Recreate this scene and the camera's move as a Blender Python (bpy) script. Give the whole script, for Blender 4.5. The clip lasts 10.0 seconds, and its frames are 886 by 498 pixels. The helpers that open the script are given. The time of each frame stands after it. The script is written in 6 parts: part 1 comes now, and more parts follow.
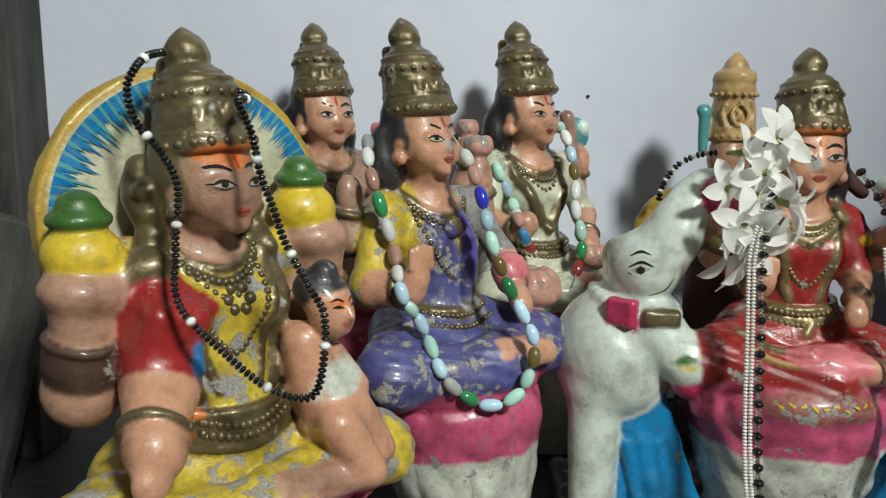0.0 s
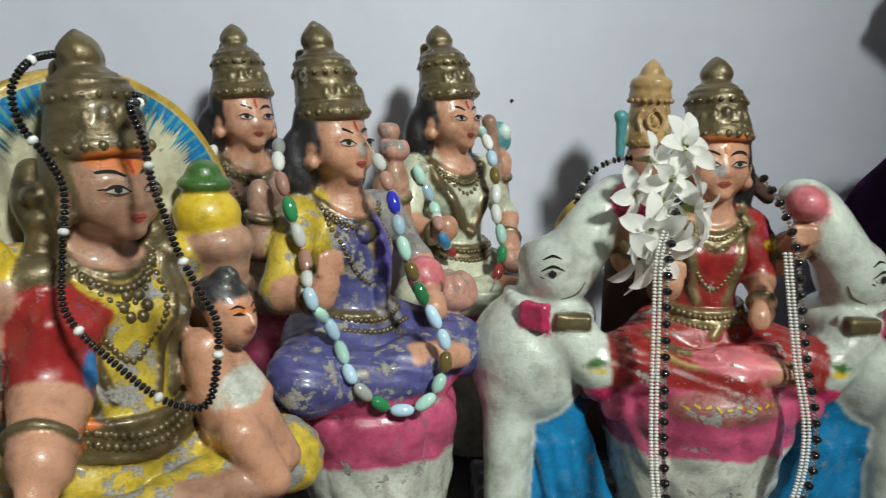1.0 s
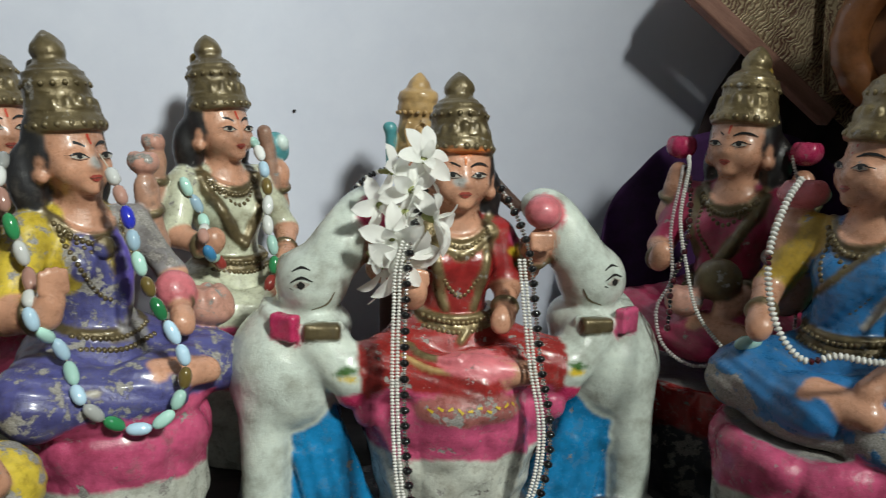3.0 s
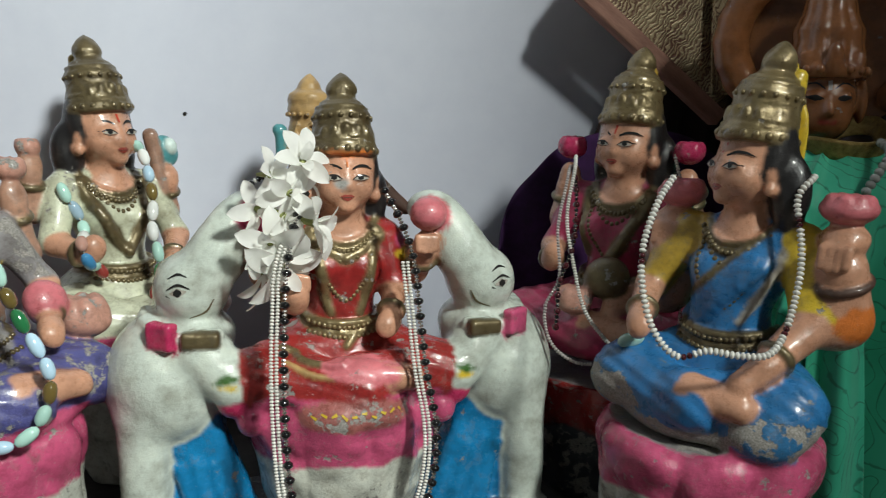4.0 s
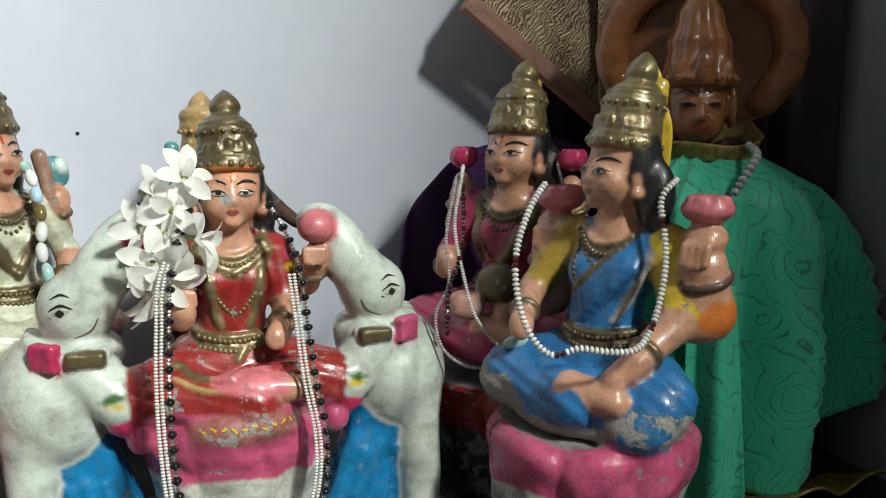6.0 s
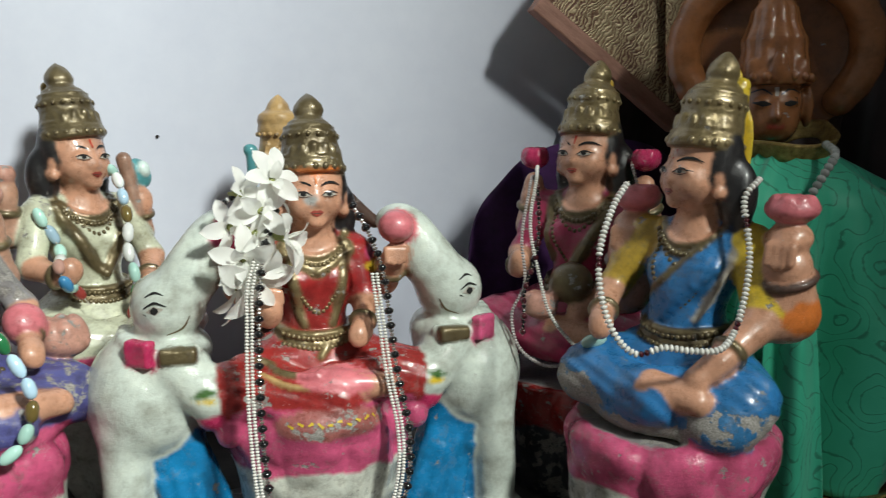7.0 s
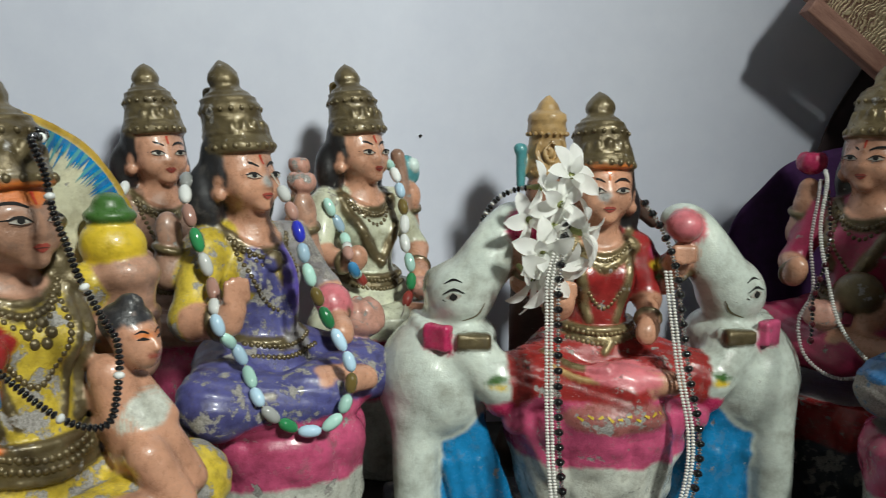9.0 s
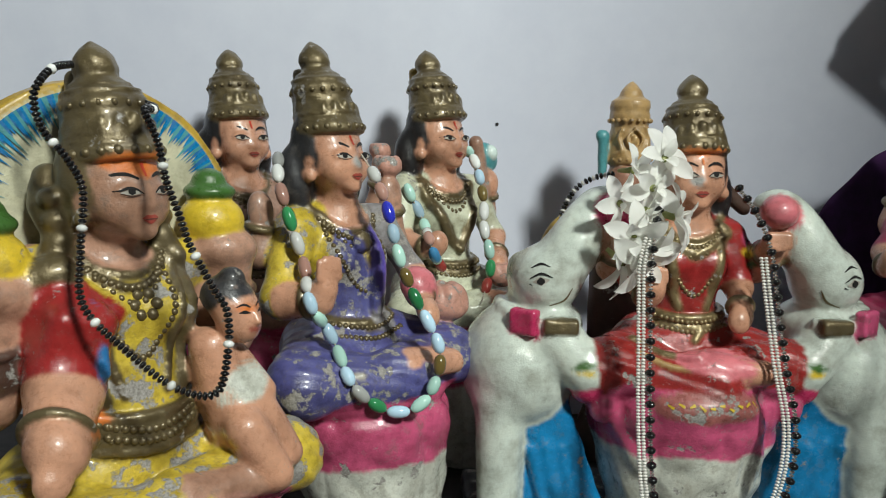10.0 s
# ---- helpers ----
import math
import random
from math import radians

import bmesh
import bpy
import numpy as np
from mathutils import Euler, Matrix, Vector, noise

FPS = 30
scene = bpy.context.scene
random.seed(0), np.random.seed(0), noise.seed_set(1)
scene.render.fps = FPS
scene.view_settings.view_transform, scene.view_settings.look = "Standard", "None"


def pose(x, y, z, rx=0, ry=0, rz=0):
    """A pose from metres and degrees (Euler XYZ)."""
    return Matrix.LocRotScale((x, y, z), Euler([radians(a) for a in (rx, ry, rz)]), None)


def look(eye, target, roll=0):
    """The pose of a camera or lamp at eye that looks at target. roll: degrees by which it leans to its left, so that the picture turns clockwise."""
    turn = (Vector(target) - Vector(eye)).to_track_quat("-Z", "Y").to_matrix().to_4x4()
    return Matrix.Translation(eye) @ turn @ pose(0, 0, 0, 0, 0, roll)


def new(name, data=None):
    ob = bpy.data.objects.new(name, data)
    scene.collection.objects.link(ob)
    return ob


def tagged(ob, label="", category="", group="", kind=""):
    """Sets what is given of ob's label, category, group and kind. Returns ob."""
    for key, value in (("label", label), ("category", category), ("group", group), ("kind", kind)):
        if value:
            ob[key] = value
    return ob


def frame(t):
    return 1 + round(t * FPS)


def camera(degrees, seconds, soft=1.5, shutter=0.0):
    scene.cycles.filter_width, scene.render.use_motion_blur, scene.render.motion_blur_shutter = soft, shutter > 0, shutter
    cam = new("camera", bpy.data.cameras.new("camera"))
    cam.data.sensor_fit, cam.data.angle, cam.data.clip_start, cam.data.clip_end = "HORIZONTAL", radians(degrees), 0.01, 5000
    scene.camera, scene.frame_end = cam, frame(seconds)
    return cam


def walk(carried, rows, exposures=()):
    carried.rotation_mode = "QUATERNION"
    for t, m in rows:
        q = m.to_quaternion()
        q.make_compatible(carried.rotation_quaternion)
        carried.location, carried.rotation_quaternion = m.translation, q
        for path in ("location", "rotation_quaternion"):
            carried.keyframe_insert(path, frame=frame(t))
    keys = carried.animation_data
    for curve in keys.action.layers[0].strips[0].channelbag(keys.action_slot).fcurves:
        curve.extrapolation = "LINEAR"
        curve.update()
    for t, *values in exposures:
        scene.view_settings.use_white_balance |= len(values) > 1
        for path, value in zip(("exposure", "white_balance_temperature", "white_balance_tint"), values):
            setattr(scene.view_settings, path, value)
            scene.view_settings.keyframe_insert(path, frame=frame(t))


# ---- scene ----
cam = camera(56.7, 10.0, soft=1.0, shutter=0.35)
PATH = [
    (0, (0.04, 0.079, 0.346), (-0.031, 2.045, -0.017), 0.7),
    (0.5, (0.053, 0.086, 0.343), (0.037, 2.052, -0.023), 0.9),
    (1, (0.067, 0.08, 0.35), (0.12, 2.047, -0.011), 1.3),
    (1.5, (0.095, 0.078, 0.353), (0.252, 2.04, -0.004), 1.8),
    (2, (0.112, 0.079, 0.356), (0.354, 2.032, 0.001), 1.9),
    (2.5, (0.125, 0.071, 0.36), (0.433, 2.017, 0.012), 1.8),
    (3, (0.158, 0.063, 0.359), (0.53, 1.998, 0.017), 1.7),
    (4.3, (0.205, 0.06, 0.359), (0.772, 1.948, 0.027), 1.3),
    (4.5, (0.209, 0.058, 0.361), (0.8, 1.939, 0.028), 1.2),
    (5, (0.233, 0.054, 0.358), (0.871, 1.921, 0.028), 0.8),
    (5.2, (0.239, 0.051, 0.359), (0.896, 1.911, 0.031), 0.8),
    (6.3, (0.229, 0.031, 0.36), (0.897, 1.893, 0.065), 0.0),
    (6.5, (0.224, 0.034, 0.36), (0.875, 1.901, 0.063), 0.0),
    (7, (0.202, 0.034, 0.361), (0.776, 1.926, 0.061), -0.3),
    (7.5, (0.173, 0.041, 0.354), (0.652, 1.96, 0.052), 0.0),
    (8, (0.144, 0.045, 0.349), (0.533, 1.984, 0.053), 0.3),
    (8.5, (0.116, 0.044, 0.346), (0.413, 2.001, 0.061), 0.7),
    (9, (0.089, 0.045, 0.346), (0.302, 2.015, 0.08), 0.7),
    (9.5, (0.071, 0.045, 0.339), (0.211, 2.023, 0.075), 0.9),
    (10, (0.057, 0.051, 0.33), (0.156, 2.031, 0.066), 1.0),
]
walk(cam, [(t, look(eye, target, roll)) for t, eye, target, roll in PATH],
     exposures=((0, -0.29), (2.5, -0.31), (4.5, -0.14), (5, -0.04), (6.5, 0.03), (7.5, -0.10), (9, -0.34), (10, -0.31)))

# ---- light ----
world = bpy.data.worlds.new("room_air")
scene.world = world
world.use_nodes = True
world.node_tree.nodes["Background"].inputs[0].default_value = (0.75, 0.82, 1.0, 1)
world.node_tree.nodes["Background"].inputs[1].default_value = 0.16


def area(name, eye, target, size, size_y, watts, colour):
    data = bpy.data.lights.new(name, "AREA")
    data.shape, data.size, data.size_y, data.energy, data.color = "RECTANGLE", size, size_y, watts, colour
    ob = new(name, data)
    ob.matrix_world = look(eye, target)
    return ob


area("bulb_light", (1.15, -1.40, 2.00), (0.2, 0.8, 0.25), 0.32, 0.32, 116.0, (0.955, 1.0, 0.925))


# ---- materials ----
def material(name):
    m = bpy.data.materials.new(name)
    m.use_nodes = True
    n = m.node_tree.nodes
    return m, n, m.node_tree.links, n["Principled BSDF"]


def coords(n, l, scale=(1, 1, 1)):
    c = n.new("ShaderNodeTexCoord")
    mp = n.new("ShaderNodeMapping")
    mp.inputs["Scale"].default_value = scale
    l.new(c.outputs["Object"], mp.inputs[0])
    return mp.outputs[0]


def noise_tex(n, l, vec, scale, detail=4.0, rough=0.6):
    t = n.new("ShaderNodeTexNoise")
    t.inputs["Scale"].default_value = scale
    t.inputs["Detail"].default_value = detail
    t.inputs["Roughness"].default_value = rough
    l.new(vec, t.inputs["Vector"])
    return t.outputs[0]


def ramp(n, l, fac, stops):
    r = n.new("ShaderNodeValToRGB")
    els = r.color_ramp.elements
    els[0].position, els[0].color = stops[0][0], (*stops[0][1], 1)
    els[1].position, els[1].color = stops[-1][0], (*stops[-1][1], 1)
    for p, c in stops[1:-1]:
        e = els.new(p)
        e.color = (*c, 1)
    l.new(fac, r.inputs[0])
    return r.outputs[0]


def mix(n, l, fac, a, b, kind="MIX"):
    x = n.new("ShaderNodeMix")
    x.data_type, x.blend_type = "RGBA", kind
    for v, i in ((fac, 0), (a, 6), (b, 7)):
        if isinstance(v, (int, float)):
            x.inputs[i].default_value = v
        elif isinstance(v, tuple):
            x.inputs[i].default_value = (*v, 1)
        else:
            l.new(v, x.inputs[i])
    return x.outputs[2]


def calc(n, l, op, a, b=0.0, clamp=False):
    x = n.new("ShaderNodeMath")
    x.operation, x.use_clamp = op, clamp
    for v, i in ((a, 0), (b, 1)):
        if isinstance(v, (int, float)):
            x.inputs[i].default_value = v
        else:
            l.new(v, x.inputs[i])
    return x.outputs[0]


def bump(n, l, p, height, strength, dist):
    b = n.new("ShaderNodeBump")
    b.inputs["Strength"].default_value, b.inputs["Distance"].default_value = strength, dist
    l.new(height, b.inputs["Height"])
    l.new(b.outputs[0], p.inputs["Normal"])


def surface(name, dark, light, scale, rough=0.6, metal=0.0, bumps=0.2, dist=0.002, stretch=(1, 1, 1), coat=0.0, sheen=0.0):
    """Two tones of one paint, mottled at two scales, with fine relief."""
    m, n, l, p = material(name)
    v = coords(n, l, stretch)
    big, fine = noise_tex(n, l, v, scale, 5), noise_tex(n, l, v, scale * 9, 6, 0.7)
    both = calc(n, l, "ADD", calc(n, l, "MULTIPLY", big, 0.65), calc(n, l, "MULTIPLY", fine, 0.35))
    l.new(ramp(n, l, both, ((0.36, dark), (0.62, light))), p.inputs["Base Color"])
    p.inputs["Roughness"].default_value, p.inputs["Metallic"].default_value = rough, metal
    p.inputs["Coat Weight"].default_value, p.inputs["Sheen Weight"].default_value = coat, sheen
    bump(n, l, p, both, bumps, dist)
    return m


def painted_plaster():
    """Hand-painted plaster: colour, gloss and wear come from the brushwork stored on the mesh."""
    m, n, l, p = material("painted_plaster")
    a, f = n.new("ShaderNodeAttribute"), n.new("ShaderNodeAttribute")
    a.attribute_name, f.attribute_name = "paint", "finish"
    sep = n.new("ShaderNodeSeparateColor")
    l.new(f.outputs["Color"], sep.inputs[0])
    metal, rough, wear = sep.outputs[0], sep.outputs[1], sep.outputs[2]
    v = coords(n, l)
    blot, streak, grain = noise_tex(n, l, v, 38, 4), noise_tex(n, l, v, 130, 6, 0.72), noise_tex(n, l, v, 700, 3)
    tone = ramp(n, l, blot, ((0.30, (0.62, 0.59, 0.56)), (0.50, (0.98, 0.98, 0.97)), (0.72, (1.18, 1.16, 1.12))))
    base = mix(n, l, 1.0, a.outputs["Color"], tone, "MULTIPLY")
    base = mix(n, l, calc(n, l, "ADD", 0.30, calc(n, l, "MULTIPLY", wear, 1.2), True), base, ramp(n, l, streak, ((0.34, (0.66, 0.63, 0.6)), (0.5, (1, 1, 1)), (0.8, (1.15, 1.15, 1.15)))), "MULTIPLY")
    grime = calc(n, l, "MULTIPLY", calc(n, l, "SUBTRACT", noise_tex(n, l, v, 75, 7, 0.75), 0.53), calc(n, l, "MINIMUM", calc(n, l, "MULTIPLY", wear, 18.0), 5.0), True)
    base = mix(n, l, calc(n, l, "MULTIPLY", grime, 0.7), base, (0.13, 0.115, 0.10))
    # chips: bare grey plaster where the paint has gone
    chip = calc(n, l, "ADD", calc(n, l, "MULTIPLY", streak, 0.50), calc(n, l, "MULTIPLY", noise_tex(n, l, v, 52, 3), 0.70))
    edge = calc(n, l, "SUBTRACT", 0.785, calc(n, l, "MULTIPLY", wear, 0.30))
    bare = calc(n, l, "MULTIPLY", calc(n, l, "SUBTRACT", chip, edge), 26.0, True)
    plaster = ramp(n, l, grain, ((0.3, (0.17, 0.155, 0.14)), (0.7, (0.40, 0.385, 0.36))))
    l.new(mix(n, l, bare, base, plaster), p.inputs["Base Color"])
    l.new(calc(n, l, "MULTIPLY", metal, calc(n, l, "SUBTRACT", 1.0, bare)), p.inputs["Metallic"])
    r = calc(n, l, "ADD", calc(n, l, "SUBTRACT", rough, 0.05), calc(n, l, "ADD", calc(n, l, "MULTIPLY", bare, 0.45), calc(n, l, "MULTIPLY", grime, 0.25)))
    l.new(calc(n, l, "ADD", r, calc(n, l, "MULTIPLY", calc(n, l, "SUBTRACT", streak, 0.5), 0.3), True), p.inputs["Roughness"])
    h = calc(n, l, "ADD", calc(n, l, "MULTIPLY", streak, 0.55), calc(n, l, "ADD", calc(n, l, "MULTIPLY", grain, 0.2), calc(n, l, "MULTIPLY", bare, -0.45)))
    bump(n, l, p, h, 0.55, 0.0022)
    p.inputs["Coat Weight"].default_value, p.inputs["Coat Roughness"].default_value = 0.30, 0.14
    return m


def bead_glass(name, colour, rough=0.12, metal=0.0, spread=0.25):
    m, n, l, p = material(name)
    o = n.new("ShaderNodeObjectInfo")
    low = tuple(c * (1 - spread) for c in colour)
    high = tuple(min(1, c * (1 + spread)) for c in colour)
    l.new(ramp(n, l, o.outputs["Random"], ((0, low), (1, high))), p.inputs["Base Color"])
    p.inputs["Roughness"].default_value, p.inputs["Metallic"].default_value = rough, metal
    p.inputs["Coat Weight"].default_value = 0.5
    return m


PLASTER = painted_plaster()
WALL = surface("lavender_distemper", (0.60, 0.63, 0.74), (0.67, 0.70, 0.80), 3.0, 0.75, bumps=0.25, dist=0.0012)
# Grey kept low so the unseen room bounces less fill into the shadows.
ROOM = surface("low_bounce_room_paint", (0.19, 0.20, 0.21), (0.26, 0.27, 0.28), 1.5, 0.85)
FLOORING = surface("dull_floor", (0.16, 0.12, 0.10), (0.28, 0.23, 0.19), 4, 0.6)
SHELF = surface("dark_shelf_board", (0.010, 0.008, 0.007), (0.035, 0.028, 0.024), 14, 0.7, stretch=(1, 6, 6))
DOORWOOD = surface("weathered_grey_wood", (0.020, 0.020, 0.019), (0.075, 0.073, 0.068), 9, 0.75, bumps=0.5, dist=0.004, stretch=(5, 5, 0.7))
BLACKWOOD = surface("blackened_wood", (0.006, 0.004, 0.004), (0.018, 0.012, 0.010), 12, 0.65, stretch=(4, 4, 1))
PINKWOOD = surface("pinkish_brown_wood", (0.22, 0.10, 0.07), (0.42, 0.22, 0.16), 16, 0.6, bumps=0.4, stretch=(1, 6, 6))
PURPLE = surface("dark_purple_velvet", (0.016, 0.002, 0.028), (0.055, 0.008, 0.085), 10, 0.9, sheen=0.08)
# For the added sheets that put shade on the wall and pier.
SHADE_SHEET = surface("near_black_shade_sheet", (0.008, 0.003, 0.004), (0.026, 0.009, 0.011), 14, 0.85, sheen=0.2)
GOLDTRIM = surface("gold_zari_trim", (0.16, 0.10, 0.03), (0.42, 0.30, 0.10), 160, 0.45, 0.5, 0.6, 0.002)
THREAD = surface("pale_thread", (0.30, 0.27, 0.22), (0.55, 0.50, 0.42), 80, 0.8)
PETAL = surface("white_petal", (0.88, 0.90, 0.85), (0.95, 0.95, 0.92), 60, 0.5, bumps=0.3, dist=0.0008)
_n, _l = PETAL.node_tree.nodes, PETAL.node_tree.links
_t, _m = _n.new("ShaderNodeBsdfTranslucent"), _n.new("ShaderNodeMixShader")
_t.inputs[0].default_value, _m.inputs[0].default_value = (0.95, 0.95, 0.91, 1), 0.42
_l.new(_n["Principled BSDF"].outputs[0], _m.inputs[1])
_l.new(_t.outputs[0], _m.inputs[2])
_l.new(_m.outputs[0], _n["Material Output"].inputs[0])
STALK = surface("yellow_green_stalk", (0.20, 0.24, 0.06), (0.40, 0.42, 0.16), 60, 0.6)
BEADS = {
    "white": bead_glass("milky_bead", (0.72, 0.74, 0.72)),
    "sky": bead_glass("pale_blue_bead", (0.42, 0.60, 0.74)),
    "mint": bead_glass("mint_bead", (0.42, 0.68, 0.60)),
    "green": bead_glass("green_bead", (0.03, 0.22, 0.08)),
    "olive": bead_glass("olive_bead", (0.14, 0.10, 0.03)),
    "blue": bead_glass("royal_blue_bead", (0.03, 0.04, 0.48)),
    "azure": bead_glass("azure_bead", (0.06, 0.26, 0.50)),
    "rose": bead_glass("brownish_pink_bead", (0.45, 0.25, 0.20)),
    "red": bead_glass("dull_red_bead", (0.32, 0.05, 0.04)),
    "grey": bead_glass("grey_bead", (0.30, 0.31, 0.30)),
    "black": bead_glass("black_bead", (0.006, 0.006, 0.007), 0.18),
    "silver": bead_glass("silver_bead", (0.62, 0.60, 0.58), 0.22, 0.9),
    "pearl": bead_glass("white_seed_bead", (0.68, 0.67, 0.63), 0.3, spread=0.12),
    "dim": bead_glass("dusty_seed_bead", (0.42, 0.38, 0.37), 0.35, spread=0.2),
    "maroon": bead_glass("maroon_bead", (0.05, 0.006, 0.010)),
    "brass": bead_glass("brass_bead", (0.45, 0.30, 0.12), 0.2, 0.9),
}


def brocade():
    m, n, l, p = material("gold_brocade")
    v = coords(n, l)
    vor = n.new("ShaderNodeTexVoronoi")
    vor.inputs["Scale"].default_value = 30
    l.new(v, vor.inputs["Vector"])
    wav = n.new("ShaderNodeTexWave")
    wav.inputs["Scale"].default_value, wav.inputs["Distortion"].default_value, wav.inputs["Detail"].default_value = 70, 16, 3
    l.new(v, wav.inputs["Vector"])
    fine = noise_tex(n, l, v, 260, 3)
    pat = calc(n, l, "ADD", calc(n, l, "MULTIPLY", wav.outputs[1], 0.55), calc(n, l, "ADD", calc(n, l, "MULTIPLY", vor.outputs[0], 0.5), calc(n, l, "MULTIPLY", fine, 0.35)))
    l.new(ramp(n, l, pat, ((0.40, (0.13, 0.055, 0.035)), (0.58, (0.26, 0.16, 0.09)), (0.85, (0.55, 0.44, 0.28)))), p.inputs["Base Color"])
    l.new(ramp(n, l, pat, ((0.5, (0, 0, 0)), (0.8, (0.5, 0.5, 0.5)))), p.inputs["Metallic"])
    p.inputs["Roughness"].default_value = 0.5
    bump(n, l, p, pat, 0.6, 0.002)
    return m


def vine_silk():
    """Green silk with darker sprigs."""
    m, n, l, p = material("green_printed_silk")
    v = coords(n, l)
    warp = n.new("ShaderNodeTexNoise")
    warp.inputs["Scale"].default_value, warp.inputs["Detail"].default_value = 26, 2
    l.new(v, warp.inputs["Vector"])
    off = n.new("ShaderNodeVectorMath")
    off.operation = "MULTIPLY_ADD"
    off.inputs[1].default_value = (0.05, 0.05, 0.05)
    l.new(warp.outputs[1], off.inputs[0])
    l.new(v, off.inputs[2])
    vor = n.new("ShaderNodeTexWave")
    vor.inputs["Scale"].default_value, vor.inputs["Distortion"].default_value, vor.inputs["Detail"].default_value, vor.inputs["Detail Scale"].default_value = 9, 22, 1.5, 1.6
    l.new(v, vor.inputs["Vector"])
    leafs = n.new("ShaderNodeTexVoronoi")
    leafs.inputs["Scale"].default_value = 80
    l.new(off.outputs[0], leafs.inputs["Vector"])
    near = ramp(n, l, vor.outputs[1], ((0.25, (0, 0, 0)), (0.42, (1, 1, 1)), (0.58, (1, 1, 1)), (0.75, (0, 0, 0))))
    line = ramp(n, l, vor.outputs[1], ((0.42, (0, 0, 0)), (0.46, (1, 1, 1)), (0.54, (1, 1, 1)), (0.58, (0, 0, 0))))
    leaf = ramp(n, l, leafs.outputs[0], ((0.36, (1, 1, 1)), (0.42, (0, 0, 0))))
    gate = near
    sprig = mix(n, l, 1.0, line, mix(n, l, 1.0, leaf, gate, "MULTIPLY"), "LIGHTEN")
    cloth = ramp(n, l, noise_tex(n, l, v, 9, 4), ((0.3, (0.028, 0.40, 0.235)), (0.7, (0.06, 0.56, 0.36))))
    l.new(mix(n, l, mix(n, l, 1.0, sprig, (0.7, 0.7, 0.7), "MULTIPLY"), cloth, (0.008, 0.12, 0.075)), p.inputs["Base Color"])
    p.inputs["Roughness"].default_value, p.inputs["Sheen Weight"].default_value = 0.55, 0.25
    bump(n, l, p, noise_tex(n, l, v, 600, 2), 0.15, 0.001)
    return m


BROCADE, SILK = brocade(), vine_silk()

# brushwork: colour, metal, roughness, wear
SKIN_TONE = (0.55, 0.285, 0.185)
PAINTS = {
    "skin": (SKIN_TONE, 0, 0.34, 0.08),
    "wornskin": ((0.44, 0.245, 0.170), 0, 0.42, 0.24),
    "brownface": ((0.36, 0.20, 0.135), 0, 0.42, 0.25),
    "darkskin": ((0.40, 0.20, 0.135), 0, 0.34, 0.15),
    "gold": ((0.150, 0.116, 0.058), 0.45, 0.40, 0.22),
    "palegold": ((0.235, 0.180, 0.088), 0.45, 0.36, 0.2),
    "cream": ((0.48, 0.31, 0.13), 0.0, 0.40, 0.1),
    "hair": ((0.012, 0.011, 0.012), 0, 0.40, 0.1),
    "wornhair": ((0.022, 0.022, 0.025), 0, 0.45, 0.22),
    "black": ((0.006, 0.005, 0.005), 0, 0.9, 0),
    "eyewhite": ((0.46, 0.43, 0.38), 0, 0.3, 0),
    "lip": ((0.32, 0.060, 0.045), 0, 0.35, 0),
    "mark": ((0.50, 0.05, 0.02), 0, 0.5, 0),
    "orange": ((0.62, 0.17, 0.03), 0, 0.5, 0.1),
    "ash": ((0.36, 0.36, 0.35), 0, 0.8, 0.3),
    "red": ((0.31, 0.022, 0.022), 0, 0.26, 0.16),
    "wornred": ((0.31, 0.028, 0.026), 0, 0.26, 0.36),
    "magenta": ((0.36, 0.03, 0.09), 0, 0.38, 0.2),
    "pink": ((0.54, 0.085, 0.19), 0, 0.27, 0.27),
    "deeppink": ((0.48, 0.03, 0.11), 0, 0.32, 0.15),
    "softpink": ((0.62, 0.17, 0.20), 0, 0.36, 0.12),
    "yellow": ((0.66, 0.47, 0.035), 0, 0.36, 0.15),
    "wornyellow": ((0.60, 0.45, 0.05), 0, 0.38, 0.54),
    "ochre": ((0.46, 0.30, 0.04), 0, 0.42, 0.25),
    "green": ((0.045, 0.125, 0.025), 0, 0.35, 0.1),
    "teal": ((0.08, 0.30, 0.33), 0, 0.4, 0.1),
    "elephant": ((0.58, 0.645, 0.59), 0, 0.20, 0.05),
    "offwhite": ((0.56, 0.58, 0.52), 0, 0.33, 0.25),
    "aqua": ((0.62, 0.75, 0.72), 0, 0.45, 0.06),
    "blue": ((0.025, 0.17, 0.42), 0, 0.34, 0.2),
    "wornblue": ((0.03, 0.17, 0.38), 0, 0.42, 0.85),
    "bright": ((0.006, 0.20, 0.46), 0, 0.30, 0.22),
    "violet": ((0.080, 0.082, 0.25), 0, 0.38, 0.48),
    "purple": ((0.10, 0.07, 0.36), 0, 0.42, 0.35),
    "greyed": ((0.26, 0.25, 0.26), 0, 0.6, 0.6),
    "beige": ((0.36, 0.21, 0.15), 0, 0.42, 0.35),
    "ivory": ((0.56, 0.58, 0.44), 0, 0.34, 0.22),
    "rust": ((0.36, 0.12, 0.11), 0, 0.34, 0.48),
    "coral": ((0.52, 0.27, 0.21), 0, 0.5, 0.40),
    "amber": ((0.27, 0.105, 0.04), 0, 0.26, 0.05),
    "darkbase": ((0.05, 0.055, 0.07), 0, 0.5, 0.5),
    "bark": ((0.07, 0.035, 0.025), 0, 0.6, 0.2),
}
PAINT_NAMES = list(PAINTS)


# ---- sculpting: rounded forms melted together, then skinned ----
def unit(v):
    v = np.asarray(v, float)
    return v / np.linalg.norm(v)


